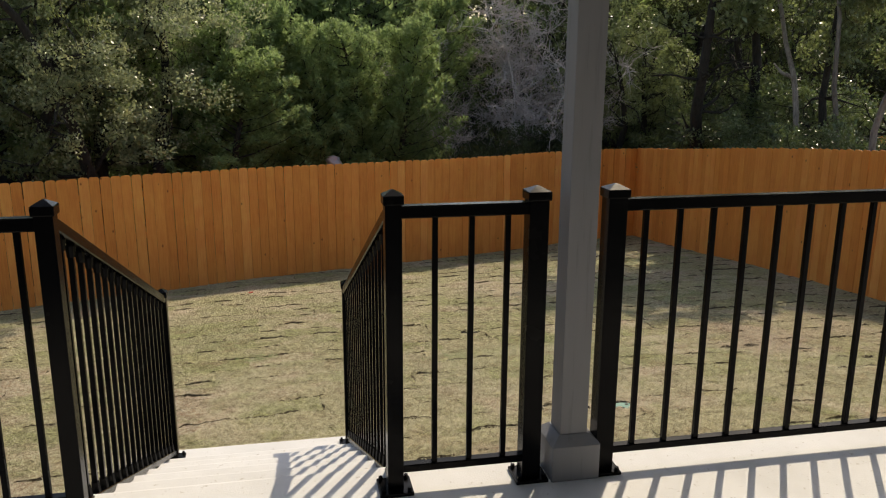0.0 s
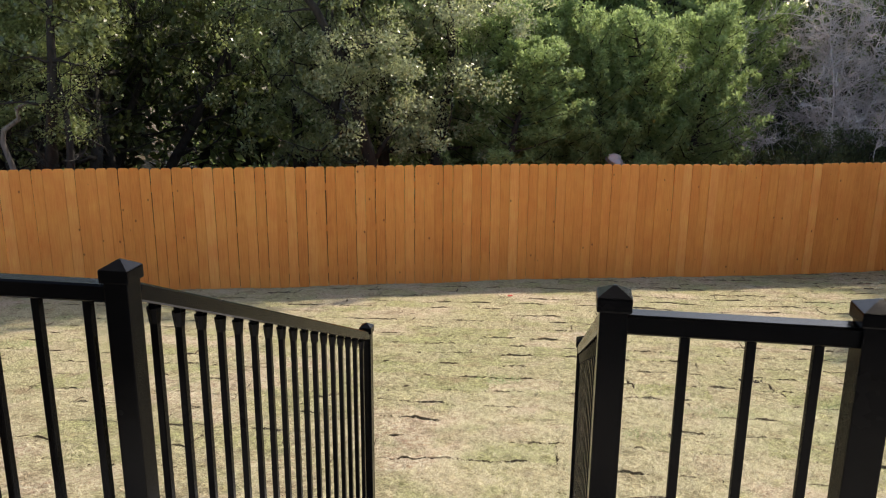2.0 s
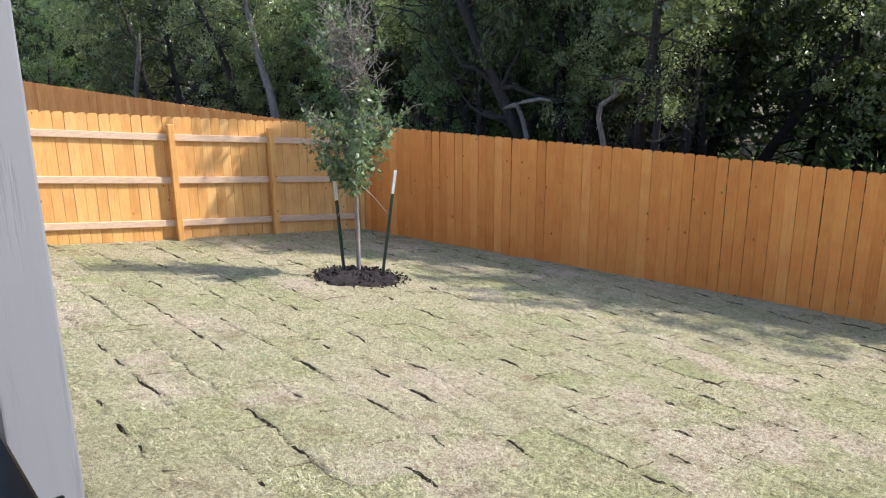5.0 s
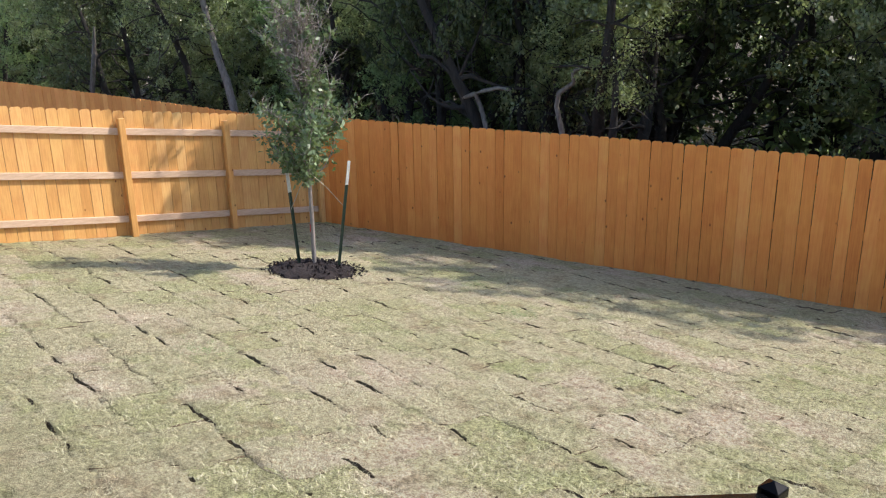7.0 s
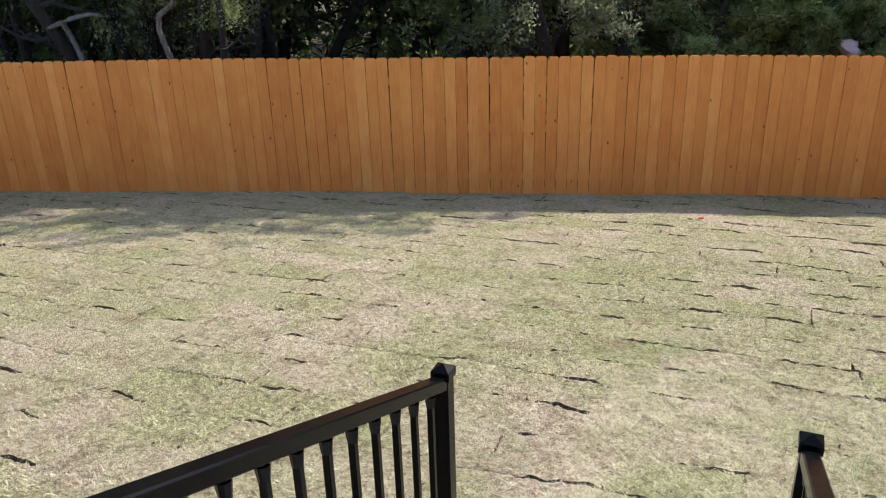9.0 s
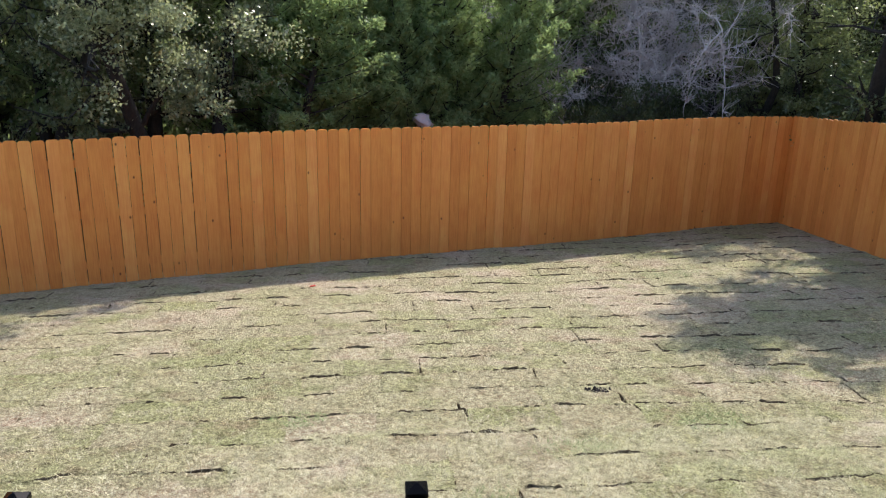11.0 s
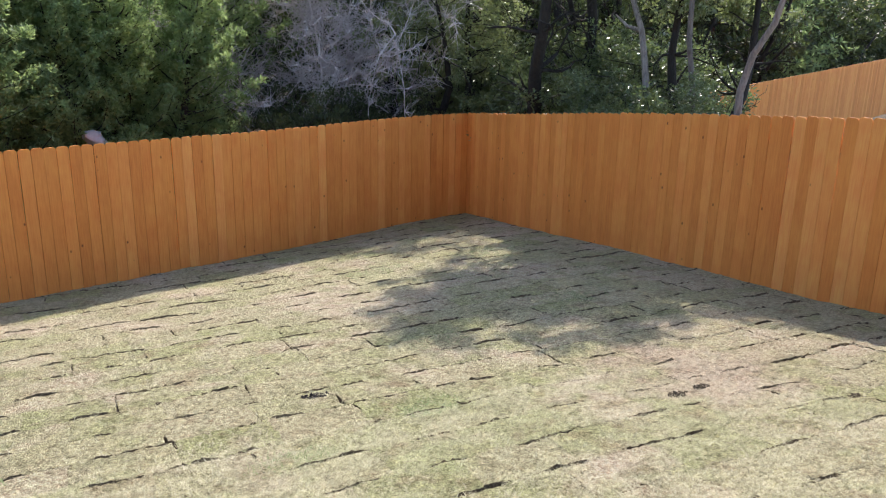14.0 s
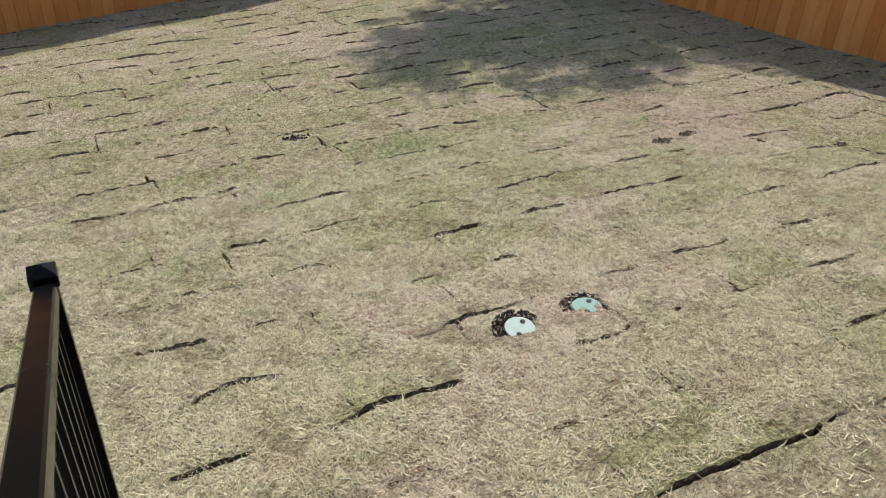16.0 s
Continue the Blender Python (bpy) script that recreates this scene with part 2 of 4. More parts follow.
def make_blade(name, tones, base):
    m, t, b = material(name)
    c = coords(t, own=False)
    col = ramp(t, random_of(t, True), (0.0, tones[0]), (0.35, tones[1]), (0.8, tones[2]), (1.0, tones[3]))
    tinted = lawn_tint(t, c, mix(t, 0.5, col, base), 0.55)
    t.links.new(mix(t, 0.25, tinted, col), b.inputs["Base Color"])
    b.inputs["Roughness"].default_value = 0.85
    return m


BLADE = make_blade("dry_grass_blade", ((0.12, 0.095, 0.05), (0.38, 0.345, 0.19), (0.61, 0.555, 0.36), (0.70, 0.65, 0.47)), (0.51, 0.465, 0.285))
OLIVE_BLADE = make_blade("greening_grass_blade", ((0.10, 0.088, 0.04), (0.33, 0.32, 0.155), (0.53, 0.50, 0.285), (0.65, 0.60, 0.40)), (0.43, 0.42, 0.225))


def make_bark(name, dark, light):
    m, t, b = material(name)
    c = coords(t, (1, 1, 0.25))
    g = noise_tex(t, c, 22, 5, 0.7)
    t.links.new(ramp(t, g, (0.3, dark), (0.7, light)), b.inputs["Base Color"])
    b.inputs["Roughness"].default_value = 0.95
    bump(t, b, g, 0.8, 0.02)
    return m


BARK = make_bark("dark_bark", (0.010, 0.008, 0.007), (0.040, 0.033, 0.028))
GREY_BARK = make_bark("weathered_grey_bark", (0.075, 0.063, 0.054), (0.24, 0.21, 0.185))
# Lighter copy of the grey bark; sunlight on snags and brush is partly painted in.
PALE_BARK = make_bark("pale_oak_bark", (0.13, 0.108, 0.094), (0.37, 0.325, 0.29))
PALE_TWIG = make_bark("pale_twig", (0.42, 0.375, 0.375), (0.72, 0.66, 0.66))
MULCH = make_bark("dark_mulch", (0.007, 0.0045, 0.005), (0.024, 0.015, 0.014))


def plain(name, colour, rough, grain=0.0, metal=0.0):
    m, t, b = material(name)
    g = noise_tex(t, coords(t), 40, 4)
    t.links.new(ramp(t, g, (0.3, tuple(v * 0.82 for v in colour)), (0.7, colour)), b.inputs["Base Color"])
    b.inputs["Roughness"].default_value, b.inputs["Metallic"].default_value = rough, metal
    if grain:
        bump(t, b, g, grain, 0.003)
    return m


STAKE_GREEN = plain("green_painted_steel", (0.022, 0.045, 0.028), 0.5, 0.2)
STAKE_WHITE = plain("white_painted_steel", (0.75, 0.74, 0.70), 0.5, 0.2)
LID_GREEN = plain("green_plastic", (0.085, 0.24, 0.19), 0.6, 0.2)
LID_PALE = plain("pale_green_plastic", (0.27, 0.39, 0.335), 0.6, 0.2)
DARK_HOLE = plain("dark_hole", (0.012, 0.012, 0.012), 0.8)
PALE_STONE = plain("pale_limestone", (0.50, 0.48, 0.52), 0.9, 0.6)
GREEN_BLADE = plain("green_grass_blade", (0.22, 0.295, 0.10), 0.75)
RED_TAPE = plain("red_marker", (0.60, 0.05, 0.03), 0.6)
TWINE = plain("pale_twine", (0.55, 0.50, 0.38), 0.9)


# ---- builders ----
def mesh_of(bm, name, mat, smooth=False):
    me = bpy.data.meshes.new(name)
    bm.to_mesh(me)
    bm.free()
    for p in me.polygons:
        p.use_smooth = smooth
    me.materials.append(mat)
    return me


def part(name, bm, mat, parent=None, label="", smooth=False):
    ob = new(name, mesh_of(bm, name, mat, smooth) if isinstance(bm, bmesh.types.BMesh) else bm)
    if parent:
        ob.parent = parent
    return tagged(ob, label)


def arrays(name, verts, faces, mat, smooth=False):
    """A mesh from computed arrays of corners and equal-sided faces."""
    verts, faces = np.asarray(verts, np.float32), np.asarray(faces, np.int32)
    me = bpy.data.meshes.new(name)
    n, k = faces.shape
    me.vertices.add(len(verts))
    me.vertices.foreach_set("co", verts.ravel())
    me.loops.add(n * k)
    me.loops.foreach_set("vertex_index", faces.ravel())
    me.polygons.add(n)
    me.polygons.foreach_set("loop_start", np.arange(n, dtype=np.int32) * k)
    me.update(calc_edges=True)
    me.materials.append(mat)
    if smooth:
        for p in me.polygons:
            p.use_smooth = True
    return me


def box(bm, x0, x1, y0, y1, z0, z1, bevel=0.0):
    r = bmesh.ops.create_cube(bm, size=1, matrix=Matrix.Translation(((x0 + x1) / 2, (y0 + y1) / 2, (z0 + z1) / 2)) @ Matrix.Diagonal((x1 - x0, y1 - y0, z1 - z0, 1)))
    if bevel:
        edges = list({e for v in r["verts"] for e in v.link_edges})
        bmesh.ops.bevel(bm, geom=edges, offset=bevel, segments=2, affect="EDGES", profile=0.7)
    return bm


def beam(bm, a, b, width, height, bevel=0.0):
    """A square bar from a to b, upright sides."""
    a, b = Vector(a), Vector(b)
    d = b - a
    q = d.to_track_quat("Y", "Z").to_matrix().to_4x4()
    r = bmesh.ops.create_cube(bm, size=1, matrix=Matrix.Translation((a + b) / 2) @ q @ Matrix.Diagonal((width, d.length, height, 1)))
    if bevel:
        bmesh.ops.bevel(bm, geom=list({e for v in r["verts"] for e in v.link_edges}), offset=bevel, segments=1, affect="EDGES")
    return bm


def tube(points, radii, sides=6):
    """Corners and faces of a tapering tube along points."""
    verts, faces = [], []
    pts = [Vector(p) for p in points]
    for k, (p, r) in enumerate(zip(pts, radii)):
        d = (pts[min(k + 1, len(pts) - 1)] - pts[max(k - 1, 0)]).normalized()
        u = d.orthogonal().normalized()
        w = d.cross(u)
        for s in range(sides):
            a = 2 * math.pi * s / sides
            verts.append(p + (u * math.cos(a) + w * math.sin(a)) * r)
    for k in range(len(pts) - 1):
        for s in range(sides):
            s2 = (s + 1) % sides
            faces.append((k * sides + s, k * sides + s2, (k + 1) * sides + s2, (k + 1) * sides + s))
    return verts, faces


class Wood:
    """Collects tubes into one mesh."""

    def __init__(self):
        self.v, self.f = [], []

    def add(self, points, radii, sides=6):
        v, f = tube(points, radii, sides)
        n = len(self.v)
        self.v += v
        self.f += [tuple(i + n for i in q) for q in f]

    def mesh(self, name, mat):
        return arrays(name, self.v, self.f, mat, True)


def wander(rng, start, direction, length, steps, bend, lift=0.0):
    p, d, out = Vector(start), Vector(direction).normalized(), [Vector(start)]
    for _ in range(steps):
        d = (d + Vector((rng.gauss(0, bend), rng.gauss(0, bend), rng.gauss(0, bend) + lift))).normalized()
        p = p + d * (length / steps)
        out.append(p.copy())
    return out


def leaves(rng, centres, each, spread, size, long=1.8, flat=0.0, up=0.0):
    """Small leaf blades scattered about centres: corners and faces."""
    n = len(centres) * each
    c = np.repeat(np.asarray([tuple(v) for v in centres], float), each, 0)
    sp = np.repeat(np.asarray(spread if hasattr(spread, "__len__") else [spread] * len(centres), float), each)[:, None]
    off = rng.normal(size=(n, 3))
    off /= np.linalg.norm(off, axis=1)[:, None]
    off *= rng.random((n, 1)) ** 0.45 * sp
    off[:, 2] *= 1 - flat
    p = c + off
    d = rng.normal(size=(n, 3)) + off / (sp + 1e-6) * 0.8
    d[:, 2] += up
    d /= np.linalg.norm(d, axis=1)[:, None]
    side = np.cross(d, rng.normal(size=(n, 3)))
    side /= np.linalg.norm(side, axis=1)[:, None]
    s = size * (0.6 + 0.8 * rng.random((n, 1)))
    a, b2 = p, p + d * s * long
    mid = p + d * s * long * 0.45
    fold = np.cross(d, side) * s * 0.18
    verts = np.stack([a, mid + side * s * 0.5 + fold, b2, mid - side * s * 0.5 + fold], 1).reshape(-1, 3)
    faces = np.arange(4 * n).reshape(n, 4)
    return verts, faces


def tree(name, trunk_mesh, crown_mesh, label, category="tree", crown_name="crown"):
    root = new(name)
    tagged(root, label, category)
    part("trunk", trunk_mesh, None, root)
    if crown_mesh:
        part(crown_name, crown_mesh, None, root)
    return root


def place(thing, x, y, z, turn, size, tall=1.0):
    return copy_thing(thing, Matrix.LocRotScale((x, y, z), Euler((0, 0, radians(turn))), (size, size, size * tall)))


def settle(thing, x, y, turn, size, tall=1.0):
    thing.matrix_basis = Matrix.LocRotScale((x, y, ground_z(x, y) - 0.03), Euler((0, 0, radians(turn))), (size, size, size * tall))
    return thing


# ---- ground ----
xs = sorted(set([-400, -120, -60, -35, -24] + [round(-18 + 0.6 * k, 3) for k in range(60)] + [20, 30, 60, 120, 400]))
ys = sorted(set([-400, -120, -60, -30, -14, -6, -2] + [round(-0.6 + 0.6 * k, 3) for k in range(36)] + [24, 30, 45, 80, 150, 400]))
gv = [(x, y, ground_z(x, y) - 0.048) for y in ys for x in xs]
nx = len(xs)
gf = [(j * nx + i, j * nx + i + 1, (j + 1) * nx + i + 1, (j + 1) * nx + i) for j in range(len(ys) - 1) for i in range(nx - 1)]
ground = new("ground", arrays("ground", gv, gf, SOIL, True))
tagged(ground, "dark bare soil and leaf litter under lawn and woods", "ground", kind="structure")

# ---- porch ----
slab = part("porch_floor", box(bmesh.new(), -1.30, 4.85, -3.6, SLAB_Y, -0.16, 0.0, 0.012), CONCRETE)
tagged(slab, "pale concrete porch slab with guard rails along its edge", "floor", kind="structure")
foot = part("porch_foundation", box(bmesh.new(), -1.28, 4.83, -3.6, SLAB_Y - 0.02, -2.2, -0.161), CONCRETE)
tagged(foot, "pale concrete foundation wall under the porch slab", "wall", kind="structure")
wall = part("wall_house", box(bmesh.new(), -9.0, 8.0, -3.85, -3.602, -2.4, 3.0), SIDING)
tagged(wall, "plain grey painted house wall behind the porch", "wall", kind="structure")
ceiling = part("porch_ceiling", box(bmesh.new(), -1.7, 5.0, -3.601, 0.45, 2.75, 2.95), SOFFIT)
tagged(ceiling, "plain grey painted porch ceiling", "ceiling", kind="structure")
header = part("porch_beam", box(bmesh.new(), -1.45, 4.75, -0.05, 0.13, 2.45, 2.749), GREY_PAINT)
tagged(header, "grey painted beam carried by the porch columns", "beam", kind="structure")

RISE, TREAD = 0.1377, 0.305
stairs = new("stairs")
tagged(stairs, "pale concrete steps going down from porch to lawn", "stairs", kind="structure")
for k in range(1, 7):
    y0 = SLAB_Y + 0.001 + TREAD * (k - 1)
    y1 = SLAB_Y + TREAD * k + (0.06 if k == 6 else 0.0)
    part("step", box(bmesh.new(), RAIL_L - 0.02, RAIL_R + 0.02, y0, y1, -1.25, -RISE * k, 0.008), CONCRETE, stairs)


def column(x, y, label, foot=0.082):
    root = new("porch_column")
    root.location = (x, y, 0)
    tagged(root, label, "column", group="porch columns")
    part("shaft", box(bmesh.new(), -0.047, 0.047, -0.047, 0.047, 0.13, 2.448, 0.004), GREY_PAINT, root)
    base = bmesh.new()
    box(base, -foot, foot, -foot, foot, 0.001, 0.125, 0.005)
    part("plinth", base, GREY_PAINT, root)
    trim = bmesh.new()
    r = bmesh.ops.create_cone(trim, cap_ends=True, segments=4, radius1=foot * 1.414, radius2=0.052 * 1.414, depth=0.028, matrix=Matrix.Translation((0, 0, 0.1395)) @ Matrix.Rotation(radians(45), 4, "Z"))
    part("plinth_trim", trim, GREY_PAINT, root)
    return root


column(0.950, 0.02, "grey painted square porch column with a plinth between rail posts")
column(-1.130, 0.100, "grey painted square porch column with embossed wood grain", 0.054)

def post_parts(root, x, y, z0, z1, half=0.031, plate=True):
    bm = bmesh.new()
    box(bm, x - half, x + half, y - half, y + half, z0 + 0.006, z1 - 0.040, 0.003)
    post = part("post", bm, BLACK, root)
    cap = bmesh.new()
    box(cap, x - half - 0.006, x + half + 0.006, y - half - 0.006, y + half + 0.006, z1 - 0.044, z1 - 0.016, 0.004)
    bmesh.ops.create_cone(cap, cap_ends=True, segments=4, radius1=(half + 0.0045) * 1.414, radius2=0.004, depth=0.016, matrix=Matrix.Translation((x, y, z1 - 0.008)) @ Matrix.Rotation(radians(45), 4, "Z"))
    part("cap", cap, BLACK, post)
    if plate:
        foot_plate = box(bmesh.new(), x - 0.055, x + 0.055, y - 0.055, y + 0.055, z0, z0 + 0.012, 0.004)
        fp = part("base_plate", foot_plate, BLACK, post)
        for dx in (-0.042, 0.042):
            for dy in (-0.042, 0.042):
                bolt = bmesh.new()
                bmesh.ops.create_cone(bolt, cap_ends=True, segments=6, radius1=0.008, radius2=0.007, depth=0.014, matrix=Matrix.Translation((x + dx, y + dy, z0 + 0.018)))
                part("bolt", bolt, BLACK, post)
    return post


def baluster(root, x, y, z0, z1, sleeves=False):
    bm = box(bmesh.new(), x - 0.0085, x + 0.0085, y - 0.0085, y + 0.0085, z0, z1, 0.002)
    ob = part("baluster", bm, BLACK, root)
    if sleeves:
        for z, dz in ((z1, -1), (z0, 1)):
            s = bmesh.new()
            h = 0.036
            bmesh.ops.create_cone(s, cap_ends=True, segments=8, radius1=0.0125, radius2=0.0165, depth=h, matrix=Matrix.Translation((x, y, z + dz * (h / 2 + 0.008))) @ Matrix.Rotation(0 if dz < 0 else math.pi, 4, "X"))
            part("connector", s, BLACK, ob)
    return ob


def top_rail(root, a, b):
    part("top_rail", beam(bmesh.new(), a, b, 0.042, 0.038, 0.004), BLACK, root)


def bottom_rail(root, a, b):
    part("bottom_rail", beam(bmesh.new(), a, b, 0.034, 0.026, 0.003), BLACK, root)


POST_TOP, TOP_Z, LOW_Z = 0.983, 0.915, 0.075


def guard(x0, x1, bars, posts, label):
    root = new("guard_rail")
    tagged(root, label, "railing", group="porch railings")
    for x in posts:
        post_parts(root, x, 0, 0, POST_TOP)
    top_rail(root, (x0, 0, TOP_Z), (x1, 0, TOP_Z))
    bottom_rail(root, (x0, 0, LOW_Z), (x1, 0, LOW_Z))
    for x in bars:
        baluster(root, x, 0, LOW_Z + 0.013, TOP_Z - 0.019)
    return root


guard(RAIL_R, 0.806, (0.487, 0.601, 0.715), (0.806,), "short black metal guard rail between stair and column")
guard(1.061, 4.69, [1.169 + 0.117 * k for k in range(30)], (1.061, 4.69), "long black metal guard rail along the porch edge")
guard(-0.995, RAIL_L, (-0.907, -0.793, -0.679), (-0.995,), "short black metal guard rail beside the stair")


def stair_rail(x, label):
    root = new("stair_rail")
    tagged(root, label, "railing", group="stair railings")
    post_parts(root, x, 0, 0, POST_TOP, 0.0255)
    post_parts(root, x, STAIR_Y, -RISE * 6, STAIR_TOP, 0.0225)
    fall = (STAIR_TOP - POST_TOP) / STAIR_Y
    za, zb = TOP_Z + 0.005, TOP_Z + 0.005 + fall * STAIR_Y
    top_rail(root, (x, 0.03, za + fall * 0.03), (x, STAIR_Y - 0.02, zb - fall * 0.02))
    la, lb = 0.045, 0.045 + fall * STAIR_Y
    bottom_rail(root, (x, 0.03, la + fall * 0.03), (x, STAIR_Y - 0.02, lb - fall * 0.02))
    for k in range(17):
        y = 0.113 + 0.1072 * k
        baluster(root, x, y, la + fall * y + 0.01, za + fall * y - 0.018, True)
    return root


stair_rail(RAIL_L, "black metal stair rail sloping down beside the steps")
stair_rail(RAIL_R, "black metal stair rail sloping down to the lawn")


# ---- fences ----
PICKET_W, PICKET_T, FENCE_H = 0.140, 0.016, 1.83


def picket_mesh(width, height, mat, name="picket"):
    bm = bmesh.new()
    w, e = width / 2, 0.028
    outline = [(-w, 0), (w, 0), (w, height - e), (w - e * 0.45, height - e * 0.25), (w - e, height), (-w + e, height), (-w + e * 0.45, height - e * 0.25), (-w, height - e)]
    front = [bm.verts.new((x, -PICKET_T / 2, z)) for x, z in outline]
    back = [bm.verts.new((x, PICKET_T / 2, z)) for x, z in outline]
    bm.faces.new(front)
    bm.faces.new(reversed(back))
    for k in range(len(outline)):
        bm.faces.new((front[k - 1], front[k], back[k], back[k - 1]))
    bmesh.ops.recalc_face_normals(bm, faces=bm.faces)
    return mesh_of(bm, name, mat)


PICKETS = {mat.name: [picket_mesh(w, FENCE_H + 0.1, mat) for w in (0.1395, 0.1405, 0.1415, 0.1422)] for mat in (WOOD, SUNLIT_WOOD)}
rng = random.Random(5)


def run_fence(name, label, a, b, facing, base, bay=2.4, marks=None, rail_wood=WOOD, wood=WOOD):
    """A picket fence from a to b. facing: which side (+1 or -1 of the run's left normal) has the pickets; base: height of its foot."""
    a, b = Vector(a), Vector(b)
    run = (b - a).length
    d = (b - a).normalized()
    nrm = Vector((-d.y, d.x, 0)) * facing
    turn = math.atan2(d.y, d.x)
    root = new(name)
    tagged(root, label, "fence", kind="structure")
    s = 0.0
    while s < run - 0.05:
        w = rng.choice((0, 1, 2, 3))
        p = a + d * (s + 0.0715) + nrm * (0.020 + rng.uniform(-0.001, 0.0015))
        ob = new("picket", PICKETS[wood.name][w])
        z = base(p.x, p.y) - 0.10 + rng.uniform(-0.006, 0.006)
        ob.matrix_world = Matrix.Translation((p.x, p.y, z)) @ Matrix.Rotation(turn, 4, "Z") @ Matrix.Rotation(rng.gauss(0, 0.0022), 4, "Y") @ Matrix.Rotation(rng.gauss(0, 0.010), 4, "Z")
        ob.parent = root
        s += 0.1455
    bays = max(1, round(run / bay))
    marks = marks or [run * k / bays for k in range(bays + 1)]
    bays = len(marks) - 1
    for k in range(bays):
        p0, p1 = a + d * marks[k], a + d * marks[k + 1]
        for h in (0.25, 0.90, 1.53):
            q0, q1 = p0 - nrm * 0.010, p1 - nrm * 0.010
            q0.z, q1.z = base(p0.x, p0.y) + h, base(p1.x, p1.y) + h
            part("rail", beam(bmesh.new(), q0, q1, 0.038, 0.095, 0.004), rail_wood, root)
    for k in range(bays + 1):
        p = a + d * marks[k] - nrm * 0.076
        z = base(p.x, p.y)
        bm = bmesh.new()
        r = bmesh.ops.create_cube(bm, size=1, matrix=Matrix.Translation((p.x, p.y, z + 0.75)) @ Matrix.Rotation(turn, 4, "Z") @ Matrix.Diagonal((0.088, 0.088, 1.94, 1)))
        bmesh.ops.bevel(bm, geom=bm.edges[:], offset=0.005, segments=1, affect="EDGES")
        part("post", bm, wood, root)
    return root


def back_y(x):
    return FENCE_Y0 + FENCE_SLOPE * x


def right_base(x, y):
    return ground_z(min(x, 8.5), y) + max(0, x - 10) * 0.045 - min(0.2, max(0, x - 8) * 0.05)


run_fence("fence_back", "orange-stained cedar picket fence with dog-eared boards behind the lawn", (X_LEFT, back_y(X_LEFT), 0), (X_RIGHT + 0.09, back_y(X_RIGHT + 0.09), 0), -1, ground_z)
run_fence("fence_right", "orange-stained cedar picket fence along the side of the lawn", (X_RIGHT + 0.02, back_y(X_RIGHT) - 0.03, 0), (X_RIGHT + 0.02, -1.2, 0), -1, ground_z)
# The left fence's boards and posts carry sunlight in their colour.
run_fence("fence_left", "sunlit cedar fence seen from its rail and post side", (X_LEFT - 0.06, back_y(X_LEFT) - 0.03, 0), (X_LEFT - 0.06, -2.03, 0), -1, ground_z, 1.6, (0.05, 1.69, 3.27, 5.45, 7.6, 9.55), RAW_WOOD, SUNLIT_WOOD)
run_fence("fence_neighbour_west", "orange cedar picket fence continuing behind the neighbouring yard", (-30.0, back_y(-30.0), 0), (X_LEFT - 0.2, back_y(X_LEFT - 0.2), 0), -1, ground_z)
run_fence("fence_neighbour_east", "orange cedar picket fence climbing behind the neighbouring yard", (X_RIGHT + 0.3, back_y(X_RIGHT + 0.3), 0), (30.0, back_y(30.0), 0), -1, right_base)


# ---- young staked tree ----
TREE_X, TREE_Y = -8.07, 5.145


def young_tree():
    rr, nr = random.Random(11), np.random.default_rng(11)
    w = Wood()
    spine = [Vector((0, 0, -0.05)), Vector((0.01, 0.0, 0.6)), Vector((-0.01, 0.01, 1.2)), Vector((0.02, 0, 1.9)), Vector((0.0, 0.02, 2.7)), Vector((0.03, 0, 3.45))]
    w.add(spine, [0.030, 0.026, 0.023, 0.017, 0.010, 0.004], 8)
    centres, spreads = [], []
    for k in range(64):
        z = 1.02 + 1.9 * rr.random() ** 0.95
        a = k * 2.4 + rr.uniform(-0.5, 0.5)
        low = z < 1.75
        line = wander(rr, (0, 0, z), (math.cos(a) * 0.8, math.sin(a) * 0.8, 0.5 if low else 1.35), (0.78 if low else 0.72) * rr.uniform(0.4, 1.2), 7, 0.15, 0.08)
        w.add(line, [0.009, 0.008, 0.007, 0.006, 0.005, 0.004, 0.003, 0.002], 4)
        for j, p in enumerate(line[1:]):
            if rr.random() < (0.95 if p.z < 2.0 else 0.5 if p.z < 2.4 else 0.16):
                centres.append(p)
                spreads.append(rr.uniform(0.06, 0.15) if p.z < 2.15 else rr.uniform(0.03, 0.06))
            for _ in range(2 if p.z < 2.1 else 4):
                w.add(wander(rr, p, (rr.gauss(0, 1), rr.gauss(0, 1), 0.9), rr.uniform(0.10, 0.26), 3, 0.25), [0.004, 0.0035, 0.003, 0.002], 3)
    root = new("young_oak_tree")
    tagged(root, "young staked oak with a pale thin trunk and grey-green leaves", "tree")
    part("trunk", w.mesh("trunk", PALE_BARK), None, root)
    v, f = leaves(nr, centres, 17, spreads, 0.036, 2.1, 0.1, 0.2)
    part("crown", arrays("crown", v, f, YOUNG_LEAF), None, root)
    v, f = tube([(0, 0, 0.50), (0, 0, 0.60)], [0.0285, 0.0285], 8)
    part("band", arrays("band", v, f, RED_TAPE), None, root, "red marking band round the trunk")
    root.location = (TREE_X, TREE_Y, ground_z(TREE_X, TREE_Y))
    return root


young_tree()


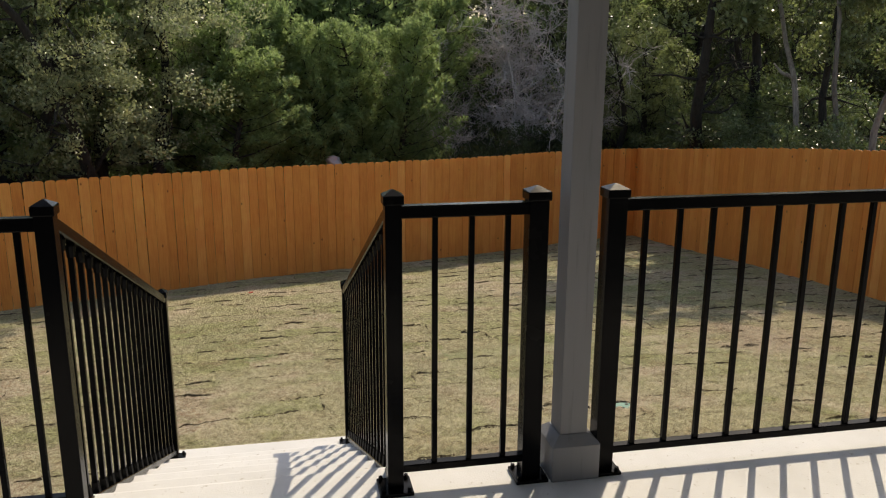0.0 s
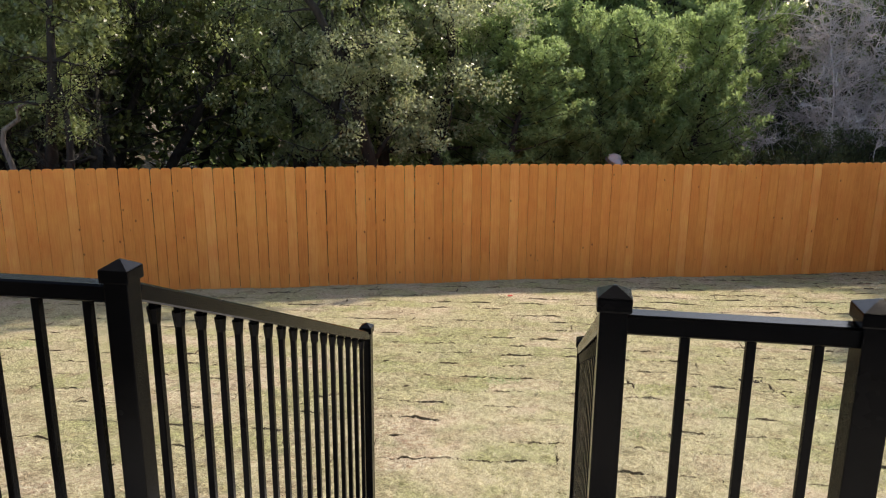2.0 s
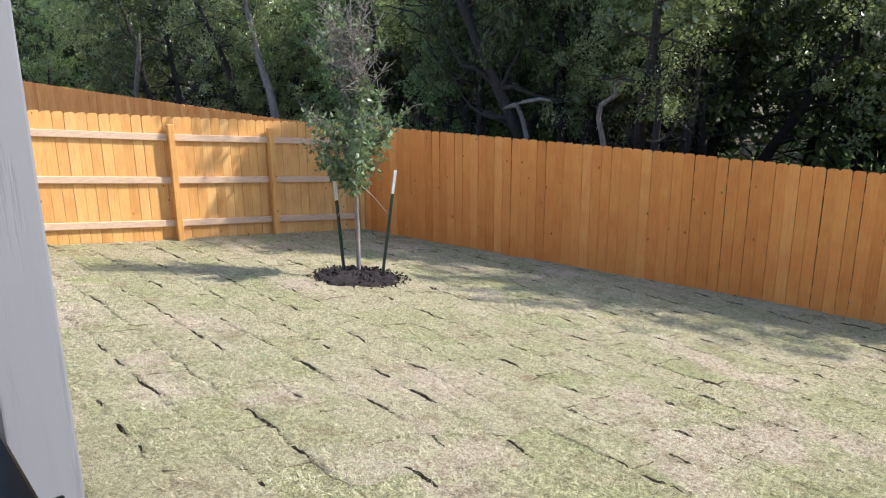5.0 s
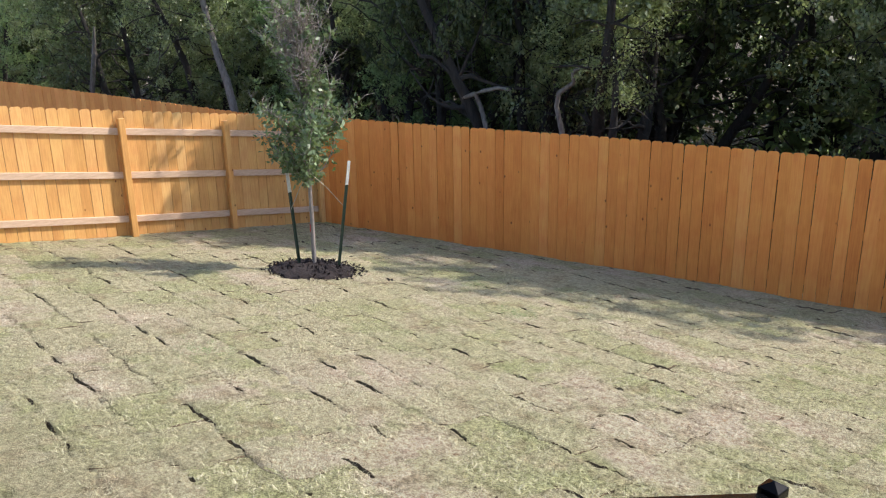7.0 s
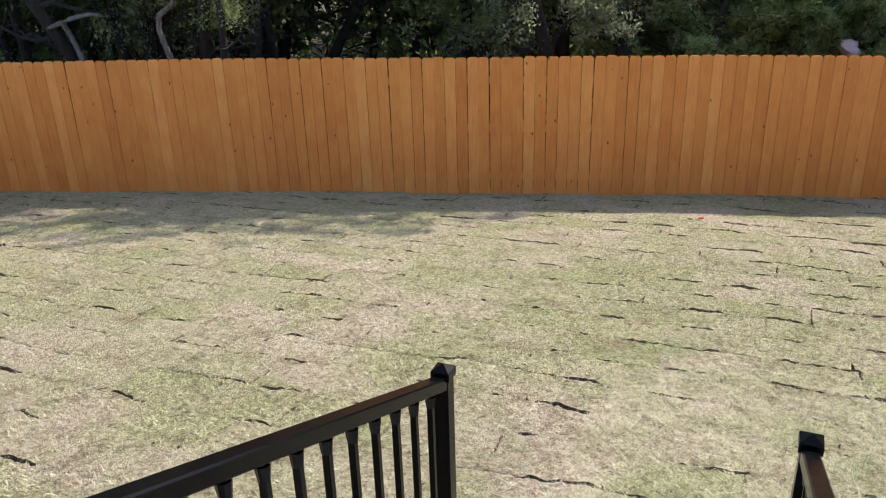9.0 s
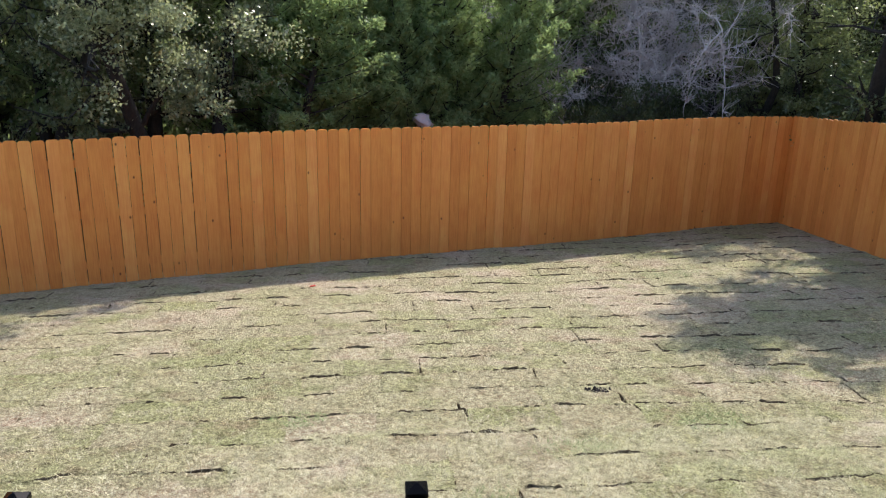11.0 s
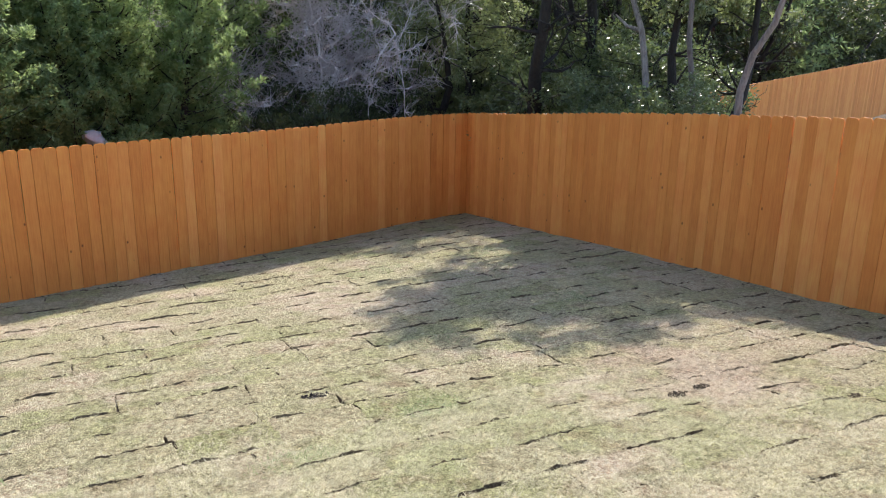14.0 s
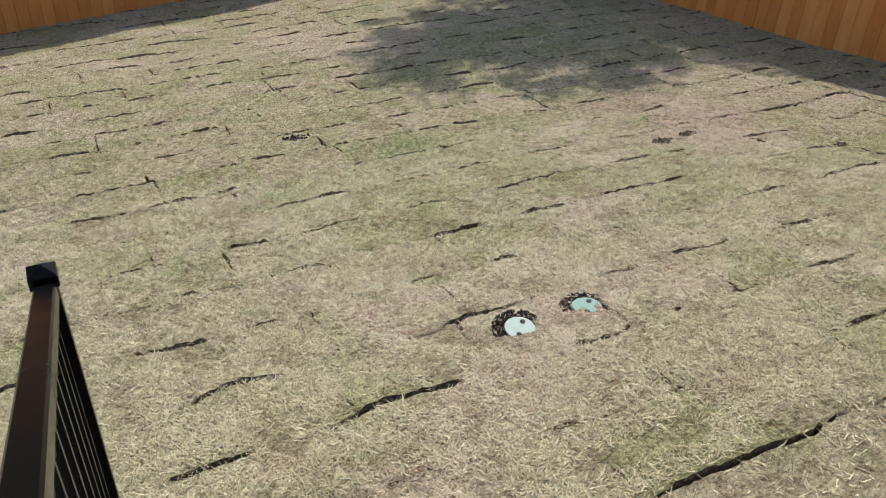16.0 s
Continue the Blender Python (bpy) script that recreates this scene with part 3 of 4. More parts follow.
def stake(foot, top, label):
    root = new("tree_stake")
    tagged(root, label, "stake", group="tree stakes")
    foot, top = Vector(foot), Vector(top)
    d = top - foot
    for name, a, b, mat in (("shaft", -0.02, 0.79, STAKE_GREEN), ("tip", 0.79, 1.0, STAKE_WHITE)):
        bm = bmesh.new()
        beam(bm, foot + d * a, foot + d * b, 0.036, 0.010, 0.002)
        beam(bm, foot + d * a + Vector((0.0, 0.018, 0)), foot + d * b + Vector((0, 0.018, 0)), 0.008, 0.034, 0.001)
        part(name, bm, mat, root, "white painted tip" if name == "tip" else "")
    return root


SL0, SL1 = (-8.17, 4.985, ground_z(-8.17, 4.985)), (-8.22, 4.925, -0.58)
SR0, SR1 = (-7.92, 5.375, ground_z(-7.92, 5.375)), (-7.82, 5.545, -0.49)
stake(SL0, SL1, "green steel stake with a white tip beside the young tree")
stake(SR0, SR1, "green steel stake with a white tip leaning outward")
w = Wood()
trunk_tie = Vector((TREE_X, TREE_Y, -0.60))
for a in (Vector(SL0).lerp(Vector(SL1), 0.62), Vector(SR0).lerp(Vector(SR1), 0.6)):
    w.add([a, a.lerp(trunk_tie, 0.5) + Vector((0, 0, 0.03)), trunk_tie], [0.004, 0.004, 0.004], 4)
tie = tagged(new("tree_tie", w.mesh("tree_tie", TWINE)), "pale twine tied between stakes and trunk", "twine")


def mulch_bed():
    rr = random.Random(3)
    bm = bmesh.new()
    rings = 7
    loops = []
    for r in range(rings + 1):
        loop = []
        for k in range(36):
            a = 2 * math.pi * k / 36
            edge = 0.56 + 0.12 * noise.noise((math.cos(a) * 1.7, math.sin(a) * 1.7, 3.0)) + rr.uniform(-0.03, 0.03)
            q = edge * r / rings
            x, y = TREE_X + 0.02 + q * math.cos(a), TREE_Y - 0.02 + q * math.sin(a)
            h = 0.10 * (1 - (r / rings) ** 2) + (rr.uniform(-0.02, 0.03) if 0 < r < rings else 0)
            loop.append(bm.verts.new((x, y, ground_z(x, y) + (h if r < rings else -0.05))))
        loops.append(loop)
    for r in range(rings):
        for k in range(36):
            bm.faces.new((loops[r][k - 1], loops[r + 1][k - 1], loops[r + 1][k], loops[r][k]))
    ob = part("mulch_bed", bm, MULCH)
    tagged(ob, "mound of dark shredded mulch round the young tree", "mulch")
    chips_v, chips_f = [], []
    nr = np.random.default_rng(4)
    pts = []
    for k in range(900):
        a, q = rr.uniform(0, 2 * math.pi), 0.64 * math.sqrt(rr.random())
        x, y = TREE_X + q * math.cos(a), TREE_Y + q * math.sin(a)
        pts.append((x, y, ground_z(x, y) + 0.10 * max(0, 1 - (q / 0.58) ** 2) + 0.004))
    v, f = leaves(nr, pts, 1, 0.01, 0.022, 2.0, 0.6)
    tagged(part("shredded_bark", arrays("shredded_bark", v, f, MULCH), None, ob), kind="stuff")


mulch_bed()


# ---- valve box lids in the lawn ----
def crumbs(seed, count, r0, r1, small, large, arc=360.0, flat=0.7, stretch=1.0):
    """Loose soil: many small broken lumps strewn in a ring or a heap."""
    rr, bm = random.Random(seed), bmesh.new()
    for k in range(count):
        a, r, size = radians(rr.uniform(0, arc)), rr.uniform(r0, r1), rr.uniform(small, large)
        p = Vector((r * math.cos(a) * stretch, r * math.sin(a), size * 0.2))
        turn = Matrix.Rotation(rr.uniform(0, 6.28), 4, Vector((rr.gauss(0, 1), rr.gauss(0, 1), 1)).normalized())
        made = bmesh.ops.create_icosphere(bm, subdivisions=1, radius=size, matrix=Matrix.Translation(p) @ turn @ Matrix.Diagonal((rr.uniform(0.7, 1.7), 1, flat, 1)))
        for v in made["verts"]:
            v.co += Vector((rr.gauss(0, 1), rr.gauss(0, 1), rr.gauss(0, 0.6))) * size * 0.22
    return bm


def round_lid(x, y, tilt, label, mat):
    root = new("valve_box_lid")
    z = ground_z(x, y)
    root.matrix_basis = pose(x, y, z - 0.002, tilt, -tilt * 0.5, 20)
    tagged(root, label, "lid", group="round lids in the lawn")
    disc = bmesh.new()
    bmesh.ops.create_cone(disc, cap_ends=True, segments=28, radius1=0.069, radius2=0.066, depth=0.02)
    part("disc", disc, mat, root)
    rim = bmesh.new()
    bmesh.ops.create_cone(rim, cap_ends=False, segments=28, radius1=0.075, radius2=0.075, depth=0.06, matrix=Matrix.Translation((0, 0, -0.024)))
    bmesh.ops.create_cone(rim, cap_ends=False, segments=28, radius1=0.0715, radius2=0.0715, depth=0.06, matrix=Matrix.Translation((0, 0, -0.024)))
    part("rim", rim, DARK_HOLE, root, "dark recessed rim")
    part("loose_soil", crumbs(int(x * 100), 300, 0.072, 0.118, 0.002, 0.007, 165.0, 0.6), MULCH, root, "dark crumbled soil")
    for dx, dy in ((0.036, 0.016), (-0.034, -0.024)):
        hole = bmesh.new()
        bmesh.ops.create_cone(hole, cap_ends=True, segments=12, radius1=0.012, radius2=0.012, depth=0.004, matrix=Matrix.Translation((dx, dy, 0.0105)))
        part("finger_hole", hole, DARK_HOLE, root)
    return root


LIDS = [(2.0, 2.60), (2.345, 2.605)]
round_lid(*LIDS[0], 5, "pale green plastic lid set in the sod, partly covered", LID_PALE)
round_lid(*LIDS[1], -3, "green plastic lid in a dark soil hollow", LID_GREEN)


def clod(x, y, size, seed, mat=MULCH, flat=0.6, label="dark clod of turned-up soil on the sod"):
    bm = crumbs(seed + 50, 110, 0.0, size * 0.8, size * 0.07, size * 0.20, 360.0, flat, 1.9)
    ob = part("soil_clod", bm, mat)
    ob.location = (x, y, ground_z(x, y) - 0.002)
    tagged(ob, label, "soil", group="soil clods")
    return ob


for k, (x, y, s) in enumerate(((1.93, 5.55, 0.075), (-7.19, 5.65, 0.06), (4.12, 4.22, 0.055), (4.38, 4.27, 0.045), (0.62, 8.5, 0.045), (5.1, 3.6, 0.035))):
    clod(x, y, s, k, SOIL if y < 5 else MULCH)

tape = bmesh.new()
beam(tape, (-0.50, 9.33, ground_z(-0.5, 9.33) + 0.035), (-0.435, 9.34, ground_z(-0.435, 9.34) + 0.042), 0.035, 0.010, 0.003)
tagged(part("marker_flag", tape, RED_TAPE), "small fallen red plastic marker flag on the grass", "flag")

# pale thing that shows above the fence
rock = bmesh.new()
bmesh.ops.create_icosphere(rock, subdivisions=3, radius=0.14)
for v in rock.verts:
    v.co *= 1 + 0.8 * noise.noise(v.co * 9) + 0.45 * noise.noise(v.co * 24)
    v.co.z *= 0.85
rock_ob = part("limestone_boulder", rock, PALE_STONE, smooth=True)
rock_ob.location = (1.10, 13.87, -0.85)
tagged(rock_ob, "pale weathered limestone lump on a stump behind the fence", "rock")
w = Wood()
w.add([(1.10, 13.85, -2.52), (1.09, 13.86, -1.62), (1.10, 13.87, -0.94)], [0.10, 0.085, 0.07], 7)
tagged(new("tree_stump", w.mesh("tree_stump", BARK)), "dark broken stump standing behind the fence", "stump")


# ---- woods ----
def oak(seed, height, radius, low, clumps, each, name, label, mat=OAK_LEAF, bark=BARK, stems=3, size=0.055, hollow=0.5, fine=True):
    rr, nr = random.Random(seed), np.random.default_rng(seed)
    w = Wood()
    tips = []
    for s in range(stems):
        a = 2 * math.pi * s / stems + rr.uniform(-0.5, 0.5)
        lean = rr.uniform(0.08, 0.34)
        stem = wander(rr, (0.12 * math.cos(a), 0.12 * math.sin(a), -0.2), (math.cos(a) * lean, math.sin(a) * lean, 1), height * 0.72, 8, 0.13, 0.03)
        r0 = 0.035 + 0.016 * height
        w.add(stem, [r0 * (1 - 0.09 * k) for k in range(9)], 7 if fine else 5)
        for k in range(3, 9):
            for _ in range(3 if fine else 2):
                b = rr.uniform(0, 2 * math.pi)
                br = wander(rr, stem[k], (math.cos(b), math.sin(b), rr.uniform(-0.1, 0.7)), radius * rr.uniform(0.35, 0.7), 6, 0.25, 0.03)
                rb = r0 * (1 - 0.09 * k) * 0.45
                w.add(br, [rb * (1 - 0.14 * j) for j in range(7)], 4)
                tips += br[2:]
                for p in br[2::2]:
                    tw = wander(rr, p, (rr.gauss(0, 1), rr.gauss(0, 1), rr.gauss(0.2, 0.6)), 0.7, 3, 0.35)
                    w.add(tw, [0.010, 0.008, 0.006, 0.004], 3)
    centres, spreads = [], []
    while len(centres) < clumps:
        if rr.random() < 0.55:
            p = rr.choice(tips) + Vector((rr.gauss(0, 0.18), rr.gauss(0, 0.18), rr.gauss(0, 0.18)))
        else:
            d = Vector((rr.gauss(0, 1), rr.gauss(0, 1), rr.gauss(0, 1))).normalized()
            q = hollow + (1 - hollow) * rr.random()
            p = Vector((d.x * radius * q, d.y * radius * q, (low + height) / 2 + d.z * (height - low) / 2 * q))
            p += Vector((noise.noise(p * 0.8), noise.noise(p * 0.8 + Vector((9, 0, 0))), 0)) * 0.6
        if p.z > low * 0.8 and math.hypot(p.x, p.y) < radius * 1.02:
            centres.append(p)
            spreads.append(rr.uniform(0.12, 0.36))
    v, f = leaves(nr, centres, each, spreads, size, 1.7, 0.25)
    return tree(name, w.mesh("trunk", bark), arrays("crown", v, f, mat), label)


def juniper(seed, height, radius, boughs, each, name, label, size=0.03):
    """A ragged evergreen: boughs that sweep out and up, each a tapering plume of sprays."""
    rr, nr = random.Random(seed), np.random.default_rng(seed)
    w = Wood()
    trunk = wander(rr, (0, 0, -0.2), (0, 0, 1), height, 8, 0.06, 0.05)
    w.add(trunk, [0.11 * (1 - 0.115 * k) + 0.008 for k in range(9)], 7)
    centres, spreads = [], []
    for k in range(boughs):
        h = (k + rr.random()) / boughs
        start = trunk[min(8, int(h * 8))].lerp(trunk[min(8, int(h * 8) + 1)], h * 8 % 1)
        a = k * 2.4 + rr.uniform(-0.6, 0.6)
        reach = (radius * (1 - h) ** 0.55 + 0.25) * rr.uniform(0.55, 1.25)
        line = wander(rr, start, (math.cos(a), math.sin(a), rr.uniform(-0.15, 0.55)), reach, 8, 0.13, 0.10)
        w.add(line, [0.022 * (1 - 0.11 * j) for j in range(9)], 4)
        for j in range(2, 9):
            for _ in range(2):
                spread = 0.24 - 0.02 * j
                centres.append(line[j] + Vector((rr.gauss(0, spread * 0.6), rr.gauss(0, spread * 0.6), rr.gauss(0.03, spread * 0.5))))
                spreads.append(spread * rr.uniform(0.5, 1.1))
    v, f = leaves(nr, centres, each, spreads, size, 3.0, -0.1, 0.7)
    return tree(name, w.mesh("trunk", BARK), arrays("crown", v, f, JUNIPER), label)


def bare(seed, height, radius, stems, mat, name, label, thick=0.030, twigs=4, foot=2):
    rr = random.Random(seed)
    w, fine = Wood(), Wood()
    for s in range(stems):
        a = rr.uniform(0, 2 * math.pi)
        stem = wander(rr, (rr.gauss(0, 0.2), rr.gauss(0, 0.2), -0.15), (math.cos(a) * rr.uniform(0.1, 0.8), math.sin(a) * rr.uniform(0.1, 0.8), 1), height * rr.uniform(0.7, 1.05), 8, 0.14, 0.0)
        w.add(stem, [thick * (1 - 0.105 * k) for k in range(9)], 5)
        for k in range(foot, 9):
            for _ in range(3):
                b = rr.uniform(0, 2 * math.pi)
                br = wander(rr, stem[k], (math.cos(b), math.sin(b), rr.uniform(-0.2, 0.8)), radius * rr.uniform(0.35, 0.9), 5, 0.22, 0.0)
                w.add(br, [thick * 0.42 * (1 - 0.15 * j) for j in range(6)], 4)
                for p in br[1:]:
                    for _ in range(twigs):
                        tw = wander(rr, p, (rr.gauss(0, 1), rr.gauss(0, 1), rr.gauss(0.3, 0.7)), rr.uniform(0.15, 0.45), 3, 0.35, 0.02)
                        fine.add(tw, [0.0055, 0.0048, 0.004, 0.0025], 3)
    root = new(name)
    tagged(root, label, "bush")
    part("stem", w.mesh("stem", mat), None, root)
    part("brushwood", fine.mesh("brushwood", mat), None, root)
    return root


def spot(thing, x, d, turn, size, tall=1.0, first=False):
    """Stands a thing d metres beyond the back fence."""
    p = beyond(x, d)
    if first:
        return settle(thing, p.x, p.y, turn, size, tall)
    return place(thing, p.x, p.y, ground_z(p.x, p.y) - 0.03, turn, size, tall)


oak_grey = oak(21, 7.0, 2.2, 1.1, 390, 110, "live_oak", "live oak with many small grey-green glinting leaves", size=0.036)
oak_dark = oak(22, 6.2, 2.4, 2.5, 190, 90, "oak_tree", "dark-trunked oak with a thin shaded crown", SHADED_LEAF, stems=3, size=0.040)
oak_silver = oak(25, 7.5, 2.25, 0.9, 440, 150, "silvery_oak", "live oak with pale silvery leaves leaning to the fence", SILVER_LEAF, size=0.029)
oak_shrub = oak(23, 3.3, 1.4, 0.1, 340, 110, "leafy_shrub", "dense evergreen shrub with small glossy dark leaves", SHRUB_LEAF, BARK, 4, 0.034)
shade_shrub = oak(33, 2.4, 1.3, 0.1, 170, 80, "shaded_shrub", "dark shaded shrub growing close behind the fence", SHADED_LEAF, BARK, 4, 0.036)
jun_a = juniper(31, 5.0, 1.6, 74, 32, "juniper", "bushy bright green juniper reaching down to the ground", 0.025)
jun_b = juniper(32, 6.5, 1.8, 66, 20, "juniper_tree", "tall dark green juniper at the edge of the woods")
bare_pale = bare(41, 4.4, 1.9, 6, PALE_TWIG, "bare_bush", "leafless bush with pale grey tangled twigs", 0.032, 8, 4)
# Its paler bark puts light on the twigs into the colour.
bare_dark = bare(42, 3.6, 1.5, 6, PALE_BARK, "dead_brush", "leafless grey brush with fine tangled twigs", 0.022, 2)

# the edge of the woods, from west to east
spot(oak_silver, -1.85, 2.3, 20, 1.0, 1.03, True)
spot(oak_grey, -3.7, 2.7, 140, 0.97, 1.2, True)
spot(jun_a, -0.45, 1.9, 0, 1.0, 0.75, True)
spot(jun_a, 0.9, 3.9, 250, 1.2, 0.9)
spot(jun_a, 0.1, 2.5, 120, 0.8, 0.95)
spot(jun_a, 2.5, 3.4, 80, 1.2, 0.95)
spot(jun_a, 2.55, 1.7, 30, 0.40, 0.95)
spot(jun_a, 1.6, 4.6, 150, 1.1, 1.1)
spot(jun_a, 2.9, 3.4, 200, 1.05, 1.1)
spot(jun_a, -0.6, 3.2, 300, 1.05, 1.1)
spot(jun_a, 0.5, 2.9, 60, 0.95, 1.35)
spot(jun_a, 1.9, 2.9, 170, 0.9, 1.3)
spot(jun_a, 3.4, 3.2, 280, 0.95, 1.25)
spot(jun_a, -0.9, 4.4, 200, 1.1, 1.3)
spot(jun_a, 1.2, 5.4, 20, 1.2, 1.35)
spot(jun_a, 3.2, 5.2, 110, 1.2, 1.3)
spot(jun_a, 4.6, 4.9, 320, 1.15, 1.2)
spot(bare_pale, 6.0, 2.8, 0, 0.95, 1.2, True)
spot(bare_pale, 7.3, 3.6, 130, 0.95, 1.15)
fresh_oak = oak(29, 5.6, 1.0, 3.3, 150, 120, "small_oak", "small live oak with fresh yellow-green leaves", FRESH_LEAF, BARK, 2, 0.029, 0.2)
spot(fresh_oak, -7.5, 1.6, 0, 0.9, 0.95, True)
spot(fresh_oak, -13.2, 3.4, 120, 1.1, 1.15)
spot(fresh_oak, -11.7, 3.0, 220, 0.9, 1.2)
spot(bare_dark, 3.9, 2.0, 40, 0.62, 0.6, True)
spot(bare_dark, 2.6, 1.2, 100, 0.42, 0.5)
spot(oak_dark, -6.9, 4.2, 30, 0.95, 1.25, True)
spot(oak_grey, -8.3, 2.9, 20, 0.9, 1.2)
spot(oak_dark, -7.5, 4.8, 170, 0.95, 1.4)
spot(oak_dark, -8.9, 2.1, 250, 0.95, 1.35)
spot(oak_dark, -10.6, 2.6, 60, 0.95, 1.2)
spot(oak_grey, -9.2, 4.2, 250, 0.9, 0.9)
spot(jun_b, -11.6, 2.6, 0, 0.9, 0.9, True)
spot(jun_b, -9.9, 3.6, 90, 0.95)
spot(jun_b, -13.4, 2.2, 200, 0.85)
spot(bare_dark, -9.3, 2.0, 10, 0.95, 1.2)
spot(bare_dark, -10.3, 2.3, 110, 0.9, 1.35)
spot(bare_dark, -8.2, 2.9, 310, 0.9, 1.2)
spot(bare_dark, 5.0, 1.7, 20, 0.6, 0.8)
spot(bare_dark, 6.2, 1.6, 190, 0.65, 0.8)
spot(bare_dark, -11.0, 1.6, 70, 0.9)
spot(bare_dark, -7.9, 2.2, 210, 0.8)
spot(bare_dark, -12.8, 1.4, 150, 0.9)
spot(bare_dark, -4.9, 2.0, 250, 0.6)
spot(oak_grey, 8.3, 2.0, 60, 0.85, 0.85)
spot(bare_dark, 7.6, 2.2, 300, 0.9)
spot(oak_grey, -16.2, 2.4, 100, 0.9, 0.9)
spot(oak_dark, -18.6, 2.2, 20, 0.9)
spot(oak_grey, -21.5, 2.6, 190, 0.9, 0.9)
spot(jun_b, -24.5, 2.4, 40, 0.9)

# behind the side fence
settle(oak_shrub, 9.75, 11.5, 0, 1.0, 0.9)
for x, y, turn, size, tall in ((8.55, 11.3, 90, 0.88, 1.0), (8.6, 9.75, 250, 0.84, 0.98), (8.65, 12.9, 10, 0.92, 1.05), (9.0, 11.0, 90, 0.7, 1.0), (8.5, 10.1, 30, 0.62, 1.1), (10.3, 12.4, 190, 1.15, 0.9),
                               (10.3, 12.2, 30, 1.2, 0.98), (10.0, 13.9, 120, 1.2, 0.98), (9.05, 14.6, 300, 1.0, 0.95)):
    place(oak_shrub, x, y, ground_z(8.5, y), turn, size, tall)
oak_tall = oak(27, 8.4, 1.9, 5.2, 430, 62, "tall_oak", "tall oak with a bare trunk and a high crown", stems=2)
settle(oak_tall, 8.45, 12.7, 0, 1.0, 1.0)
spot(oak_tall, -7.4, 2.1, 70, 0.85)
place(oak_tall, 10.0, 10.2, ground_z(8.5, 10.4), 140, 0.70, 1.1)
place(oak_dark, 10.9, 14.6, ground_z(8.5, 13.0), 240, 1.0, 1.1)
for x, d, turn in ((9.5, 4.2, 20), (12.0, 4.6, 140), (14.5, 4.0, 250), (17.5, 4.8, 70), (20.5, 4.2, 190), (24.0, 4.6, 310)):
    spot(oak_dark, x, d, turn, 1.0, 1.15)

# undergrowth close behind the back fence
for x, d, turn, size, tall in ((-12.6, 1.7, 0, 0.75, 1.2), (-11.2, 1.9, 80, 0.7, 1.15), (-9.9, 1.9, 160, 0.65, 1.05), (-8.75, 2.2, 240, 0.6, 1.0), (-7.4, 1.9, 300, 0.62, 0.95), (-6.0, 2.0, 40, 0.6, 0.9), (-4.9, 1.6, 100, 0.65, 1.0), (-3.6, 1.5, 200, 0.7, 1.05),
                               (4.3, 2.0, 30, 0.75, 1.2), (5.2, 1.8, 140, 0.78, 1.3), (6.1, 1.9, 260, 0.8, 1.35), (7.0, 1.6, 10, 0.75, 1.4), (5.7, 3.0, 200, 0.95, 1.1), (6.8, 3.0, 90, 0.95, 1.1)):
    spot(shade_shrub, x, d, turn, size, tall, x < -12.5)

# deeper woods
rr = random.Random(77)
far_oak = oak(24, 5.6, 2.4, 1.0, 165, 22, "woodland_oak", "shaded oak deep in the woods with a dark crown", SHADED_LEAF, size=0.095, fine=False)
far_juniper = juniper(34, 6.2, 1.9, 48, 5, "woodland_juniper", "dark juniper deep in the woods", 0.078)
spot(far_oak, 3.0, 6.0, 0, 1.0, 1.0, True)
spot(far_juniper, -4.5, 6.2, 0, 1.0, 1.0, True)
kinds = (far_oak, far_juniper, far_oak, far_juniper, far_oak, far_juniper, far_oak)
for row, (d0, gap, s0, s1) in enumerate(((5.2, 2.7, 0.95, 1.15), (8.0, 3.0, 1.15, 1.4), (11.5, 3.4, 1.35, 1.7), (15.5, 4.0, 1.6, 2.0))):
    x = -34.0 - rr.random() * gap
    while x < 50 - row:
        k = rr.randrange(len(kinds))
        spot(kinds[k], x, d0 + rr.uniform(-0.9, 0.9), rr.uniform(0, 360), rr.uniform(s0, s1) * 1.0)
        x += gap * rr.uniform(0.75, 1.2)

for k in range(16):
    spot(far_juniper, 9.0 + 1.7 * k + rr.uniform(-0.3, 0.3), 6.6 + rr.uniform(-0.5, 0.5), rr.uniform(0, 360), rr.uniform(0.95, 1.15))


def limb(name, label, points, radii, mat=GREY_BARK, branches=()):
    w = Wood()
    w.add(points, radii, 7)
    for pts, rad in branches:
        w.add(pts, rad, 5)
    return tagged(new(name, w.mesh(name, mat)), label, "snag")


limb("dead_snag", "bleached crooked dead stem standing behind the fence",
     [(-8.11, 9.72, -2.41), (-8.13, 9.76, -0.66), (-8.24, 9.74, -0.26), (-8.20, 9.74, -0.06), (-7.99, 9.83, 0.10), (-8.00, 9.83, 0.26), (-7.86, 9.88, 0.35), (-7.55, 9.96, 0.37), (-7.20, 10.03, 0.28)],
     [0.050, 0.046, 0.040, 0.041, 0.037, 0.038, 0.030, 0.018, 0.005])
limb("broken_limb", "bleached broken branch hooked over a leaning stem",
     [(-9.39, 9.32, -2.40), (-9.43, 9.37, -0.65), (-9.52, 9.34, -0.34), (-9.62, 9.32, -0.14), (-9.50, 9.36, -0.09), (-9.22, 9.44, -0.03), (-9.00, 9.50, -0.05)],
     [0.05, 0.044, 0.037, 0.045, 0.034, 0.034, 0.022], GREY_BARK, [([(-9.62, 9.32, -0.14), (-9.86, 9.25, -0.22)], [0.045, 0.03])])
